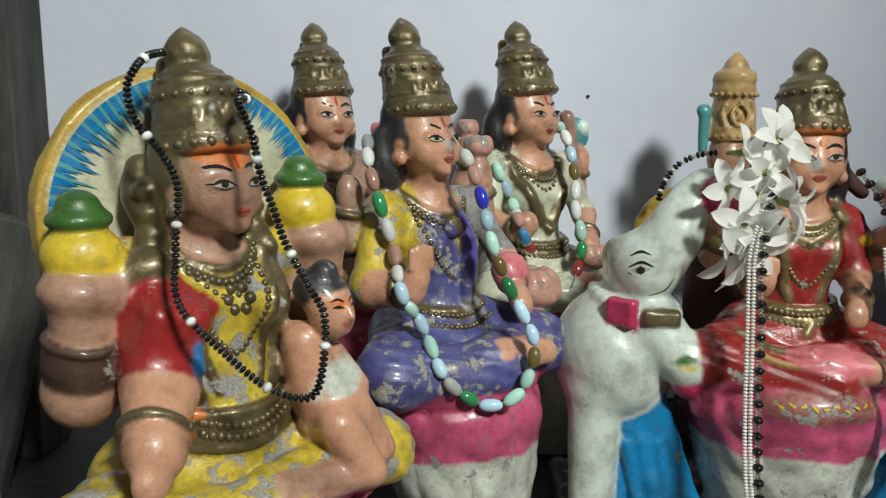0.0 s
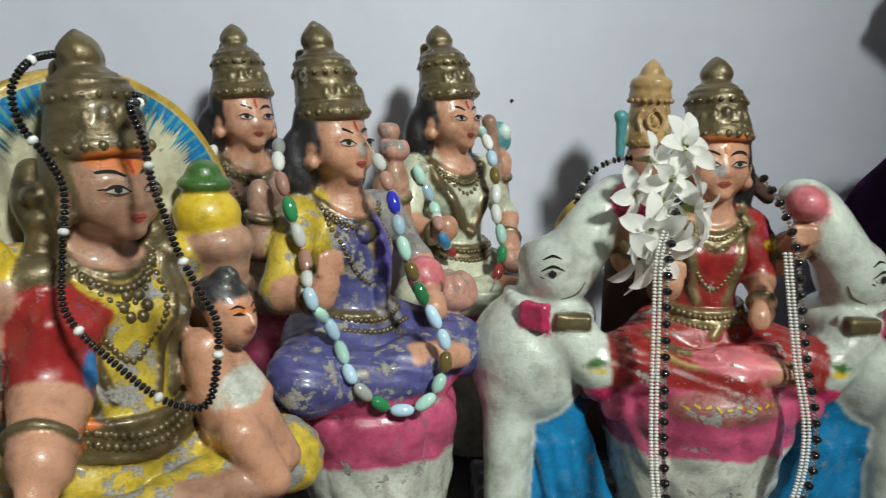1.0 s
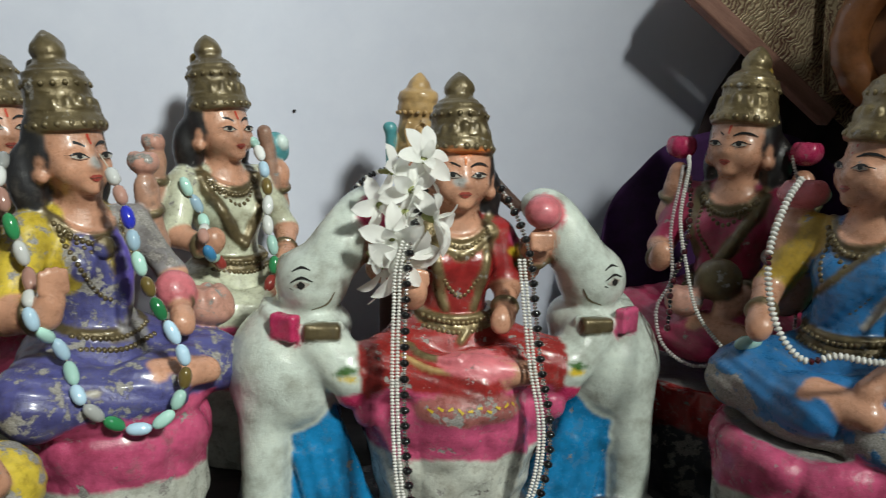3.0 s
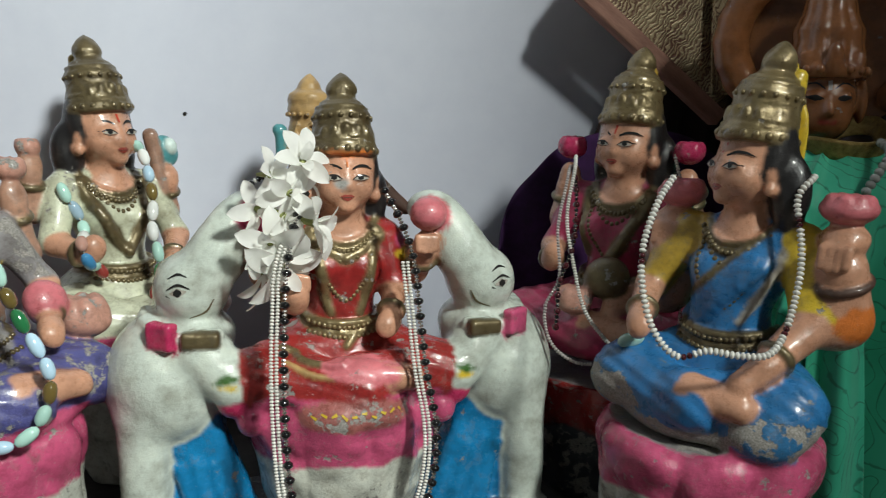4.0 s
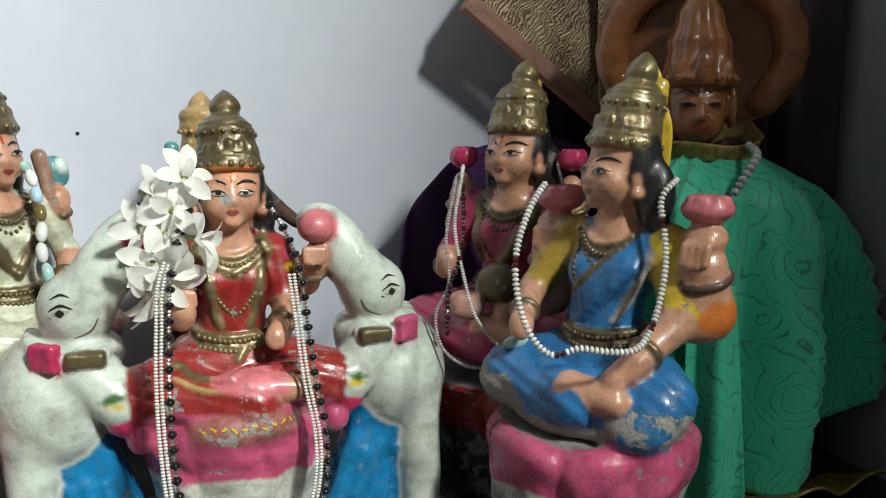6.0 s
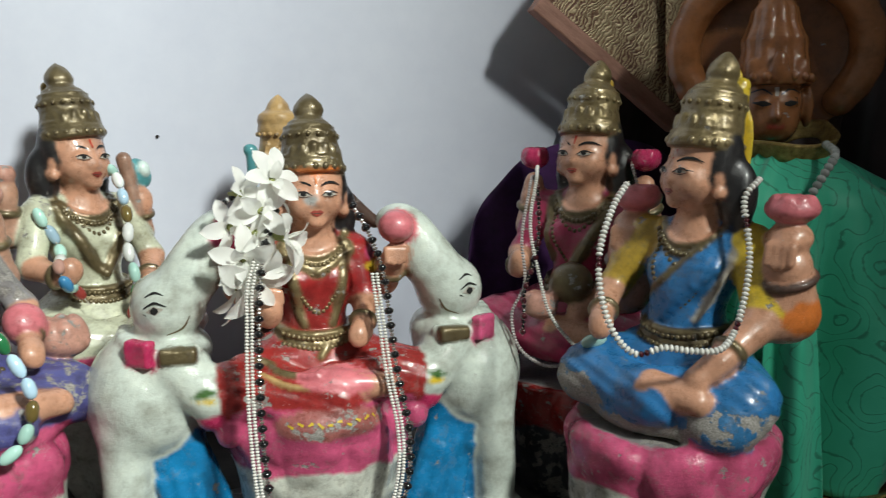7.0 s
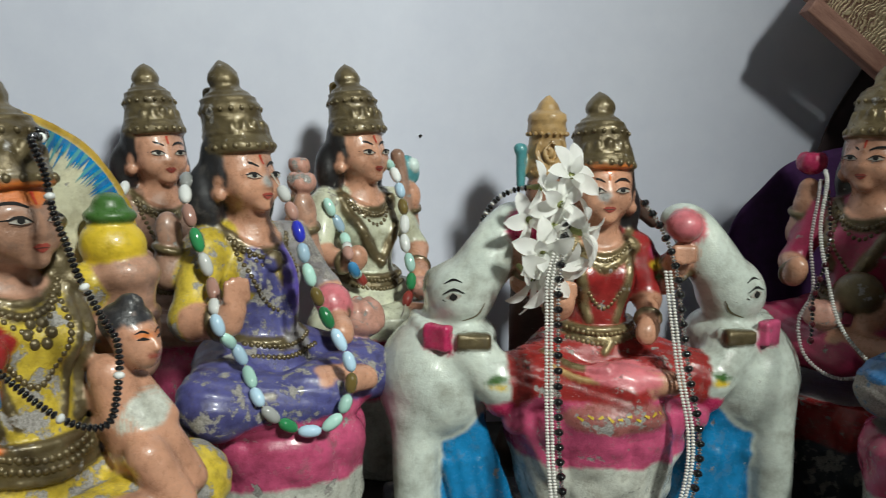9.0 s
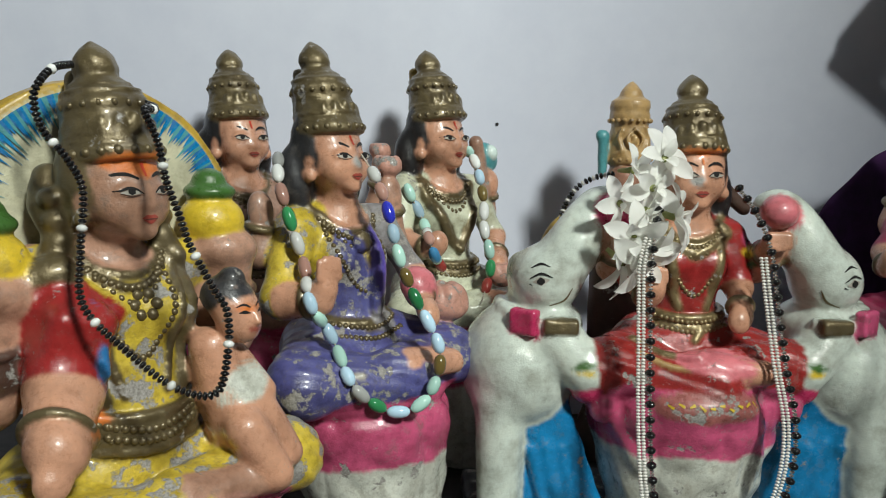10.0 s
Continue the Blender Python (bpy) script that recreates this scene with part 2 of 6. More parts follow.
def spline(pts, n):
    """n points evenly spaced along a smooth curve through pts."""
    p = np.asarray(pts, float)
    q = np.vstack([2 * p[0] - p[1], p, 2 * p[-1] - p[-2]])
    out = []
    for i in range(1, len(q) - 2):
        t = np.linspace(0, 1, 24, endpoint=False)[:, None]
        a, b, c, d = q[i - 1], q[i], q[i + 1], q[i + 2]
        out.append(0.5 * (2 * b + (c - a) * t + (2 * a - 5 * b + 4 * c - d) * t ** 2 + (3 * b - a - 3 * c + d) * t ** 3))
    out = np.vstack(out + [p[-1:]])
    run = np.concatenate([[0], np.cumsum(np.linalg.norm(np.diff(out, axis=0), axis=1))])
    s = np.linspace(0, run[-1], n)
    return np.stack([np.interp(s, run, out[:, k]) for k in range(p.shape[1])], 1)


TWIST = np.array(Euler((0.7, 0.5, 1.1)).to_matrix())


def wobble(p, f):
    q = p @ TWIST
    x, y, z = q[..., 0] * f, q[..., 1] * f, q[..., 2] * f
    return 0.8 * (np.sin(x + 1.3 * np.sin(0.7 * z)) * np.sin(1.1 * y + 0.5) + np.sin(1.27 * z + 0.9 * np.sin(0.8 * x)) * np.sin(0.9 * x + 0.6 * y))


def ball_mesh(segs=8, rings=5):
    v, f = [(0, 0, 1)], []
    for i in range(1, rings):
        for j in range(segs):
            a, b = math.pi * i / rings, 2 * math.pi * j / segs
            v.append((math.sin(a) * math.cos(b), math.sin(a) * math.sin(b), math.cos(a)))
    v.append((0, 0, -1))
    for j in range(segs):
        k = (j + 1) % segs
        f.append((0, 1 + j, 1 + k))
        f.append((len(v) - 1, 1 + (rings - 2) * segs + k, 1 + (rings - 2) * segs + j))
        for i in range(rings - 2):
            f.append((1 + i * segs + j, 1 + (i + 1) * segs + j, 1 + (i + 1) * segs + k, 1 + i * segs + k))
    return np.array(v), f


class Sculpt:
    def __init__(self, step=0.0018):
        self.step, self.forms, self.beads, self.strokes = step, [], [], []
        self.scale, self.place, self.turn, self.lean = 1.0, np.zeros(3), 0.0, np.zeros(2)

    # forms ------------------------------------------------------
    def add(self, fn, lo, hi, paint, k, mode):
        self.forms.append((fn, np.asarray(lo, float), np.asarray(hi, float), PAINT_NAMES.index(paint), k, mode))

    def ell(self, c, r, paint, k=0.004, rot=(0, 0, 0), mode="add", rip=None, M=None):
        c, r = np.asarray(c, float), np.asarray(r, float)
        R = np.array(Euler([radians(a) for a in rot]).to_matrix())
        if M is not None:
            R, c = M[0] @ R, M[0] @ c + M[1]

        def fn(p):
            q = (p - c) @ R
            a = np.linalg.norm(q / r, axis=-1)
            b = np.linalg.norm(q / (r * r), axis=-1)
            d = a * (a - 1) / np.maximum(b, 1e-9)
            if rip:
                d = d + rip[0] * np.sin(q @ np.asarray(rip[1], float) * rip[2])
            if mode == "paint":
                d = d + 0.0012 * wobble(p, 260)
            return d
        e = r.max() * 1.02
        self.add(fn, c - e, c + e, paint, k, mode)

    def cap(self, a, b, ra, rb, paint, k=0.004, M=None, rip=None, mode="add"):
        a, b = np.asarray(a, float), np.asarray(b, float)
        if M is not None:
            a, b = M[0] @ a + M[1], M[0] @ b + M[1]
        ab = b - a
        L = max(ab @ ab, 1e-12)

        def fn(p):
            t = np.clip(((p - a) @ ab) / L, 0, 1)
            d = np.linalg.norm(p - a - t[..., None] * ab, axis=-1) - (ra + (rb - ra) * t)
            if rip:
                d = d + rip[0] * np.sin(p @ np.asarray(rip[1], float) * rip[2])
            return d
        m = max(ra, rb)
        self.add(fn, np.minimum(a, b) - m, np.maximum(a, b) + m, paint, k, mode)

    def tube(self, pts, r, paint, k=0.002, n=10, M=None, r2=None, mode="add"):
        q = spline(pts, n)
        for i in range(n - 1):
            e0, e1 = (r + ((r2 or r) - r) * (i + j) / (n - 1) for j in (0, 1))
            self.cap(q[i], q[i + 1], e0, e1, paint, k, M, mode=mode)

    def lathe(self, c, axis, prof, paint, k=0.002, flutes=0, amp=0.0, squash=1.0, mode="add", M=None, rough=0.0):
        c, axis = np.asarray(c, float), unit(axis)
        if M is not None:
            c, axis = M[0] @ c + M[1], M[0] @ axis
        side = unit(np.cross(axis, [0, 1, 0.001]))
        back = np.cross(axis, side)
        hs, rs = np.array([h for h, _ in prof]), np.array([r for _, r in prof])

        def fn(p):
            q = p - c
            h, x, y = q @ axis, q @ side, (q @ back) / squash
            rad = np.hypot(x, y)
            want = np.interp(h, hs, rs)
            if flutes:
                want = want * (1 + amp * (np.abs(np.cos(np.arctan2(y, x) * flutes / 2)) - 0.6))
            d = (rad - want) * 0.75
            if rough:
                d = d + rough * (wobble(p, 120) + (0.7 * wobble(p, 410) if rough < 0.001 else 0))
            if mode == "paint":
                d = d + 0.0015 * wobble(p, 200)
                return np.maximum(d, np.maximum(hs[0] - h, h - hs[-1]) + 0.003 * wobble(p, 110))
            return np.maximum(d, np.maximum(hs[0] - h, h - hs[-1]))
        m = rs.max() * 1.12
        ends = np.array([c + axis * hs[0], c + axis * hs[-1]])
        self.add(fn, ends.min(0) - m, ends.max(0) + m, paint, k, mode)

    def box(self, c, half, rnd, paint, k=0.002, rot=(0, 0, 0), mode="add"):
        c, half = np.asarray(c, float), np.asarray(half, float)
        R = np.array(Euler([radians(a) for a in rot]).to_matrix())

        def fn(p):
            q = np.abs((p - c) @ R) - (half - rnd)
            d = np.linalg.norm(np.maximum(q, 0), axis=-1) + np.minimum(q.max(-1), 0) - rnd
            return d + 0.0008 * wobble(p, 150)
        e = np.linalg.norm(half)
        self.add(fn, c - e, c + e, paint, k, mode)

    def field(self, p):
        D = np.full(p.shape[:-1], 1.0)
        for fn, lo, hi, ink, k, mode in self.forms:
            if mode == "add":
                D = self.melt(D, fn(p), k)
        return D

    @staticmethod
    def melt(a, b, k):
        h = np.maximum(k - np.abs(a - b), 0) / k
        return np.minimum(a, b) - h * h * k * 0.25

    # details ----------------------------------------------------
    def reach(self, starts, way, far=0.3):
        """Where rays from starts along way first touch the forms; nan where they miss."""
        p, way = np.asarray(starts, float).copy(), np.asarray(way, float)
        way = np.broadcast_to(way, p.shape)
        run = np.zeros(len(p))
        ends = np.vstack([p, p + way * far])
        near = [f for f in self.forms if f[5] == "add" and (f[2] > ends.min(0) - 0.008).all() and (f[1] < ends.max(0) + 0.008).all()]
        d = np.ones(len(p))
        for _ in range(40 if near else 0):
            q = p + way * run[:, None]
            d = np.full(len(p), 1.0)
            for f in near:
                d = self.melt(d, f[0](q), f[4])
            run += np.clip(d * 0.9, -0.004, 0.08)
        ok = (np.abs(d) < 0.004) & (run < far)
        out = p + way * run[:, None]
        out[~ok] = np.nan
        return out

    def bead(self, pts, r, paint, flat=1.0):
        for q in np.atleast_2d(pts):
            if not np.isnan(q[0]):
                self.beads.append((q, r, paint, flat))

    def bead_arc(self, pts, n, r, paint, y0=-0.12):
        """Moulded dots along a curve in (x, z), laid on the front."""
        n = max(n, int(n * 1.25)) if n > 1 else n
        q = spline(pts, n)
        self.bead(self.reach(np.stack([q[:, 0], np.full(n, y0), q[:, 1]], 1), (0, 1, 0)) + np.array([0, r * 0.25, 0]), r * 0.95, paint)

    def strap(self, pts, r, paint, n=14, k=0.0015, y0=-0.12, sink=0.25):
        """A moulded cord or band along a curve in (x, z), pressed into the front."""
        q = spline(pts, n)
        hit = self.reach(np.stack([q[:, 0], np.full(n, y0), q[:, 1]], 1), (0, 1, 0))
        hit[:, 1] += r * sink
        for a, b in zip(hit[:-1], hit[1:]):
            if not np.isnan(a[0] + b[0]) and abs(a[1] - b[1]) < 0.02:
                self.cap(a, b, r, r, paint, k)

    def bead_ring(self, c, axis, rad, n, r, paint, M=None, arc=(0, 360)):
        c, axis = np.asarray(c, float), unit(axis)
        if M is not None:
            c, axis = M[0] @ c + M[1], M[0] @ axis
        side = unit(np.cross(axis, [0, 1, 0.001]))
        back = np.cross(axis, side)
        for a in np.radians(np.linspace(arc[0], arc[1], n, endpoint=arc[1] - arc[0] < 360)):
            self.bead(c + (side * math.cos(a) + back * math.sin(a)) * rad, r, paint)

    def stroke(self, pts, widths, paint, M, depth=0.06, n=9, lift=0.0004):
        """A brush stroke in the (right, up) plane of a face, laid on the surface in front of M."""
        p = spline(pts, n)
        w = np.interp(np.linspace(0, 1, n), np.linspace(0, 1, len(widths)), widths)
        t = np.gradient(p, axis=0)
        t /= np.linalg.norm(t, axis=1)[:, None] + 1e-12
        nrm = np.stack([-t[:, 1], t[:, 0]], 1)
        q = np.vstack([p + nrm * (w * side)[:, None] for side in (-0.5, 0.0, 0.5)])
        st = np.stack([q[:, 0], np.full(3 * n, -depth), q[:, 1]], 1) @ M[0].T + M[1]
        ahead = M[0] @ np.array([0, 1.0, 0])
        rows = (self.reach(st, ahead, depth + 0.03) - ahead * lift).reshape(3, n, 3)
        if not np.isnan(rows).any():
            self.strokes.append((rows, paint))

    # skin -------------------------------------------------------
    def skin(self):
        h = self.step
        adds = [f for f in self.forms if f[5] == "add"]
        lo = np.min([f[1] for f in adds], 0) - 4 * h
        hi = np.max([f[2] for f in adds], 0) + 4 * h
        lo[2] = max(lo[2], -3 * h)
        n = np.ceil((hi - lo) / h).astype(int) + 1
        ax = [lo[i] + h * np.arange(n[i]) for i in range(3)]
        D = np.full(n, 0.05, np.float32)
        best = np.full(n, 0.05, np.float32)
        ink = np.zeros(n, np.int16)
        for fn, flo, fhi, col, k, mode in adds + [f for f in self.forms if f[5] != "add"]:
            pad = k + 4 * h
            i0 = np.maximum(((flo - pad - lo) / h).astype(int), 0)
            i1 = np.minimum(((fhi + pad - lo) / h).astype(int) + 2, n)
            if (i1 <= i0).any():
                continue
            sl = tuple(slice(a, b) for a, b in zip(i0, i1))
            g = np.stack(np.meshgrid(*[ax[i][i0[i]:i1[i]] for i in range(3)], indexing="ij"), -1)
            d = fn(g).astype(np.float32)
            if mode == "paint":
                ink[sl] = np.where(d < 0, col, ink[sl])
                continue
            D[sl] = self.melt(D[sl], d, k)
            win = d < best[sl]
            best[sl] = np.where(win, d, best[sl])
            ink[sl] = np.where(win, col, ink[sl])
        g = np.stack(np.meshgrid(*ax, indexing="ij"), -1)
        D += (0.0005 * wobble(g, 95) + 0.00012 * wobble(g, 310)).astype(np.float32)
        del g
        if lo[2] < 0:
            D = np.maximum(D, -np.broadcast_to(ax[2], D.shape)).astype(np.float32)
        # one vertex in each cell that the surface passes
        ins = D < 0
        corner = [(i, j, k) for i in (0, 1) for j in (0, 1) for k in (0, 1)]
        cut = [slice(0, -1), slice(1, None)]
        cnt = sum(ins[cut[i], cut[j], cut[k]].astype(np.int8) for i, j, k in corner)
        cells = np.argwhere((cnt > 0) & (cnt < 8))
        idx = np.full(cnt.shape, -1, np.int64)
        idx[tuple(cells.T)] = np.arange(len(cells))
        val = {c: D[tuple((cells + c).T)] for c in corner}
        acc, num = np.zeros((len(cells), 3)), np.zeros(len(cells))
        for a in corner:
            for axis in range(3):
                if a[axis] == 0:
                    b = tuple(1 if i == axis else a[i] for i in range(3))
                    va, vb = val[a], val[b]
                    x = (va < 0) != (vb < 0)
                    t = np.where(x, va / np.where(x, va - vb, 1), 0)
                    q = np.tile(np.array(a, float), (len(cells), 1))
                    q[:, axis] += t
                    acc += q * x[:, None]
                    num += x
        verts = lo + h * (cells + acc / num[:, None])
        ring, deg = np.zeros_like(verts), np.zeros(len(verts))
        table = np.array([(*PAINTS[nm][0], *PAINTS[nm][1:]) for nm in PAINT_NAMES])
        tint = sum(table[ink[tuple((cells + c).T)]] for c in corner) / 8
        quads = []
        for axis in range(3):
            u, w = [(1, 2), (2, 0), (0, 1)][axis]
            s0, s1 = [slice(None)] * 3, [slice(None)] * 3
            s0[axis], s1[axis] = slice(0, -1), slice(1, None)
            flip = ins[tuple(s0)] != ins[tuple(s1)]
            e = np.argwhere(flip)
            e = e[(e[:, u] > 0) & (e[:, w] > 0) & (e[:, u] < n[u] - 1) & (e[:, w] < n[w] - 1)]
            first = ins[tuple(e.T)]
            q = []
            for du, dw in ((1, 1), (0, 1), (0, 0), (1, 0)):
                o = e.copy()
                o[:, u] -= du
                o[:, w] -= dw
                q.append(idx[tuple(o.T)])
            q = np.stack(q, 1)
            q[~first] = q[~first][:, ::-1]
            quads.append(q)
        quads = np.vstack(quads)
        # relax, then settle back on the surface
        for _ in range(2):
            ring[:], deg[:] = 0, 0
            for a, b in ((0, 1), (1, 2), (2, 3), (3, 0)):
                for k in range(3):
                    ring[:, k] += np.bincount(quads[:, a], verts[quads[:, b], k], len(verts)) + np.bincount(quads[:, b], verts[quads[:, a], k], len(verts))
                deg += np.bincount(quads[:, a], minlength=len(verts)) + np.bincount(quads[:, b], minlength=len(verts))
            verts = 0.35 * verts + 0.65 * ring / np.maximum(deg, 1)[:, None]
            c = np.clip((verts - lo) / h, 0, np.array(n) - 2.001)
            i, f = c.astype(int), c - c.astype(int)
            val8 = np.array([[[D[i[:, 0] + x, i[:, 1] + y, i[:, 2] + z] for z in (0, 1)] for y in (0, 1)] for x in (0, 1)])
            fx, fy, fz = f.T
            line = val8[..., 0, :] * (1 - fz) + val8[..., 1, :] * fz
            face2 = line[:, 0] * (1 - fy) + line[:, 1] * fy
            d = face2[0] * (1 - fx) + face2[1] * fx
            gx = (face2[1] - face2[0]) / h
            gy = ((line[0, 1] - line[0, 0]) * (1 - fx) + (line[1, 1] - line[1, 0]) * fx) / h
            dz = val8[:, :, 1] - val8[:, :, 0]
            dz = dz[:, 0] * (1 - fy) + dz[:, 1] * fy
            gz = (dz[0] * (1 - fx) + dz[1] * fx) / h
            g = np.stack([gx, gy, gz], 1)
            verts = verts - g * np.clip(d / np.maximum((g * g).sum(1), 0.05), -h, h)[:, None] * 0.8
        return verts, quads, tint

    def to_local(self, v):
        v = np.array(v, float) * self.scale
        v[..., 0] += self.lean[0] * v[..., 2] / 0.4
        v[..., 1] += self.lean[1] * v[..., 2] / 0.4
        return v

    def stand(self, x, y, facing, scale=1.0, lean=(0, 0), z=0.0):
        """Sets where the figure stands, which way it faces and how far its top leans (world x, y)."""
        a = radians(facing)
        self.place, self.turn, self.scale = np.array([x, y, z]), a, scale
        c, s = math.cos(a), math.sin(a)
        self.lean = np.array([c * lean[0] + s * lean[1], -s * lean[0] + c * lean[1]])
        return self

    def front(self, xz, y0=0.2):
        """World points where rays along +y at (x, z) touch the figure."""
        xz = np.asarray(xz, float)
        p = np.stack([xz[:, 0], np.full(len(xz), y0), xz[:, 1]], 1) - self.place
        c, s = math.cos(-self.turn), math.sin(-self.turn)
        R = np.array([[c, -s, 0], [s, c, 0], [0, 0, 1]])
        p, way = p @ R.T, R @ np.array([0, 1.0, 0])
        p[:, 0] -= self.lean[0] * p[:, 2] / 0.4
        p[:, 1] -= self.lean[1] * p[:, 2] / 0.4
        hit = self.reach(p / self.scale, way, 1.2)
        hit = self.to_local(hit)
        return hit @ R + self.place

    def build(self, name, label, category, group=""):
        verts, quads, tint = self.skin()
        bv, bf = ball_mesh()
        vs, fs, ts = [verts], [tuple(q) for q in quads.tolist()], [tint]
        base = len(verts)
        for q, r, paint, flat in self.beads:
            vs.append(bv * r * np.array([1, flat, 1]) + q)
            fs.extend(tuple(base + i for i in f) for f in bf)
            ts.append(np.tile(np.array((*PAINTS[paint][0], *PAINTS[paint][1:])), (len(bv), 1)))
            base += len(bv)
        for rows, paint in self.strokes:
            m, n = rows.shape[:2]
            vs.append(rows.reshape(-1, 3))
            fs.extend((base + i * n + j, base + (i + 1) * n + j, base + (i + 1) * n + j + 1, base + i * n + j + 1) for i in range(m - 1) for j in range(n - 1))
            ts.append(np.tile(np.array((*PAINTS[paint][0], *PAINTS[paint][1:])), (m * n, 1)))
            base += m * n
        v, t = self.to_local(np.vstack(vs)), np.vstack(ts)
        me = bpy.data.meshes.new(name)
        me.from_pydata(v, [], fs)
        one = np.ones((len(t), 1))
        for key, cols in (("paint", t[:, :3]), ("finish", t[:, 3:6])):
            a = me.color_attributes.new(key, "FLOAT_COLOR", "POINT")
            a.data.foreach_set("color", np.hstack([cols, one]).astype(np.float32).ravel())
        me.polygons.foreach_set("use_smooth", np.ones(len(me.polygons), bool))
        me.materials.append(PLASTER)
        me.update()
        ob = new(name, me)
        ob.matrix_world = pose(*self.place, 0, 0, math.degrees(self.turn))
        return tagged(ob, label, category, group)


def head_frame(c, yaw=0.0, tilt=0.0, turn=0.0):
    """Rotation and centre of a head: yaw about z, tilt back, lean sideways."""
    return np.array(Euler([radians(tilt), radians(turn), radians(yaw)]).to_matrix()), np.asarray(c, float)


def head(s, M, skin="skin", hair="hair", crown="gold", tall=1.0, back="gold", locks=1.0):
    """Full-cheeked head with large ears under a tiered, beaded crown that ends in a bud."""
    s.ell((0, 0.006, 0.008), (0.0256, 0.0250, 0.0262), skin, 0.006, M=M)
    s.ell((0, -0.002, -0.0095), (0.0214, 0.0190, 0.0178), skin, 0.012, M=M)
    for x in (-1, 1):
        s.ell((x * 0.0102, -0.0120, -0.0080), (0.0098, 0.0080, 0.0090), skin, 0.009, M=M)
        s.ell((x * 0.0252, 0.004, -0.003), (0.0036, 0.0065, 0.0110), skin, 0.002, M=M)
        s.ell((x * 0.0262, 0.001, -0.0155), (0.0046, 0.0046, 0.0050), "gold" if skin != "skin" else skin, 0.001, M=M)
        s.ell((x * 0.0226, 0.0095, 0.004), (0.0076, 0.0140, 0.0250), hair, 0.003, M=M)
        s.ell((x * 0.0265, 0.019, -0.020), (0.0130 * locks, 0.0130, 0.026 * locks), hair, 0.006, M=M)
        s.ell((x * 0.0108, -0.0190, 0.0008), (0.0072, 0.0022, 0.0034), skin, 0.003, M=M)
    s.ell((0, 0.022, -0.012), (0.023, 0.014, 0.036), hair, 0.006, M=M)
    s.cap((0, -0.0188, 0.007), (0, -0.0212, -0.0055), 0.0015, 0.0027, skin, 0.007, M=M)
    s.ell((0, -0.0210, -0.0068), (0.0046, 0.0024, 0.0022), skin, 0.003, M=M)
    s.ell((0, -0.0172, -0.0222), (0.0066, 0.0050, 0.0050), skin, 0.006, M=M)
    s.ell((0, -0.0190, -0.0148), (0.0062, 0.0030, 0.0034), skin, 0.003, M=M)
    t = tall
    axis = unit((0, 0.19, 1))
    foot = np.array([0, 0.004, 0.0140])
    prof = [(0, 0.0262), (0.002, 0.0280), (0.0075, 0.0280), (0.0095, 0.0264), (0.0115, 0.0258), (0.0195 * t, 0.0247), (0.026 * t, 0.0230), (0.0280 * t, 0.0224), (0.0298 * t, 0.0238), (0.0335 * t, 0.0241), (0.036 * t, 0.0230), (0.0375 * t, 0.0216),
            (0.039 * t, 0.0210), (0.0405 * t, 0.0210), (0.0425 * t, 0.0178), (0.0465 * t, 0.0140), (0.0488 * t, 0.0114), (0.050 * t, 0.0110), (0.0525 * t, 0.0122), (0.0555 * t, 0.0125), (0.060 * t, 0.0110), (0.0645 * t, 0.0078), (0.0675 * t, 0.0044), (0.070 * t, 0.0008)]
    s.lathe(foot, axis, prof, crown, 0.0012, M=M, rough=0.0005)
    s.bead_ring(foot + axis * 0.0050, axis, 0.0268, 20, 0.0030, crown, M)
    s.bead_ring(foot + axis * 0.0318 * t, axis, 0.0232, 18, 0.0021, crown, M)
    for h, r in ((0.0110, 0.0260), (0.0150 * t, 0.0254), (0.0270 * t, 0.0228), (0.0400 * t, 0.0208), (0.0440 * t, 0.0165)):
        s.lathe(foot + axis * h, axis, [(-0.0012, r), (0, r + 0.0012), (0.0012, r)], crown, 0.0007, M=M)
    # raised leafwork on the front of the crown
    for x, z, w in ((0, 0.0385, 0.0042), (-0.009, 0.0370, 0.0034), (0.009, 0.0370, 0.0034), (-0.0165, 0.0350, 0.0030), (0.0165, 0.0350, 0.0030)):
        s.ell((x, 0.004 - math.sqrt(0.0238 ** 2 - x * x) + 0.004, z), (w, 0.0030, 0.0058), crown, 0.0015, M=M)
    s.cap((0, 0.025, 0.006), (0, 0.033, 0.060), 0.011, 0.006, back, 0.004, M=M)


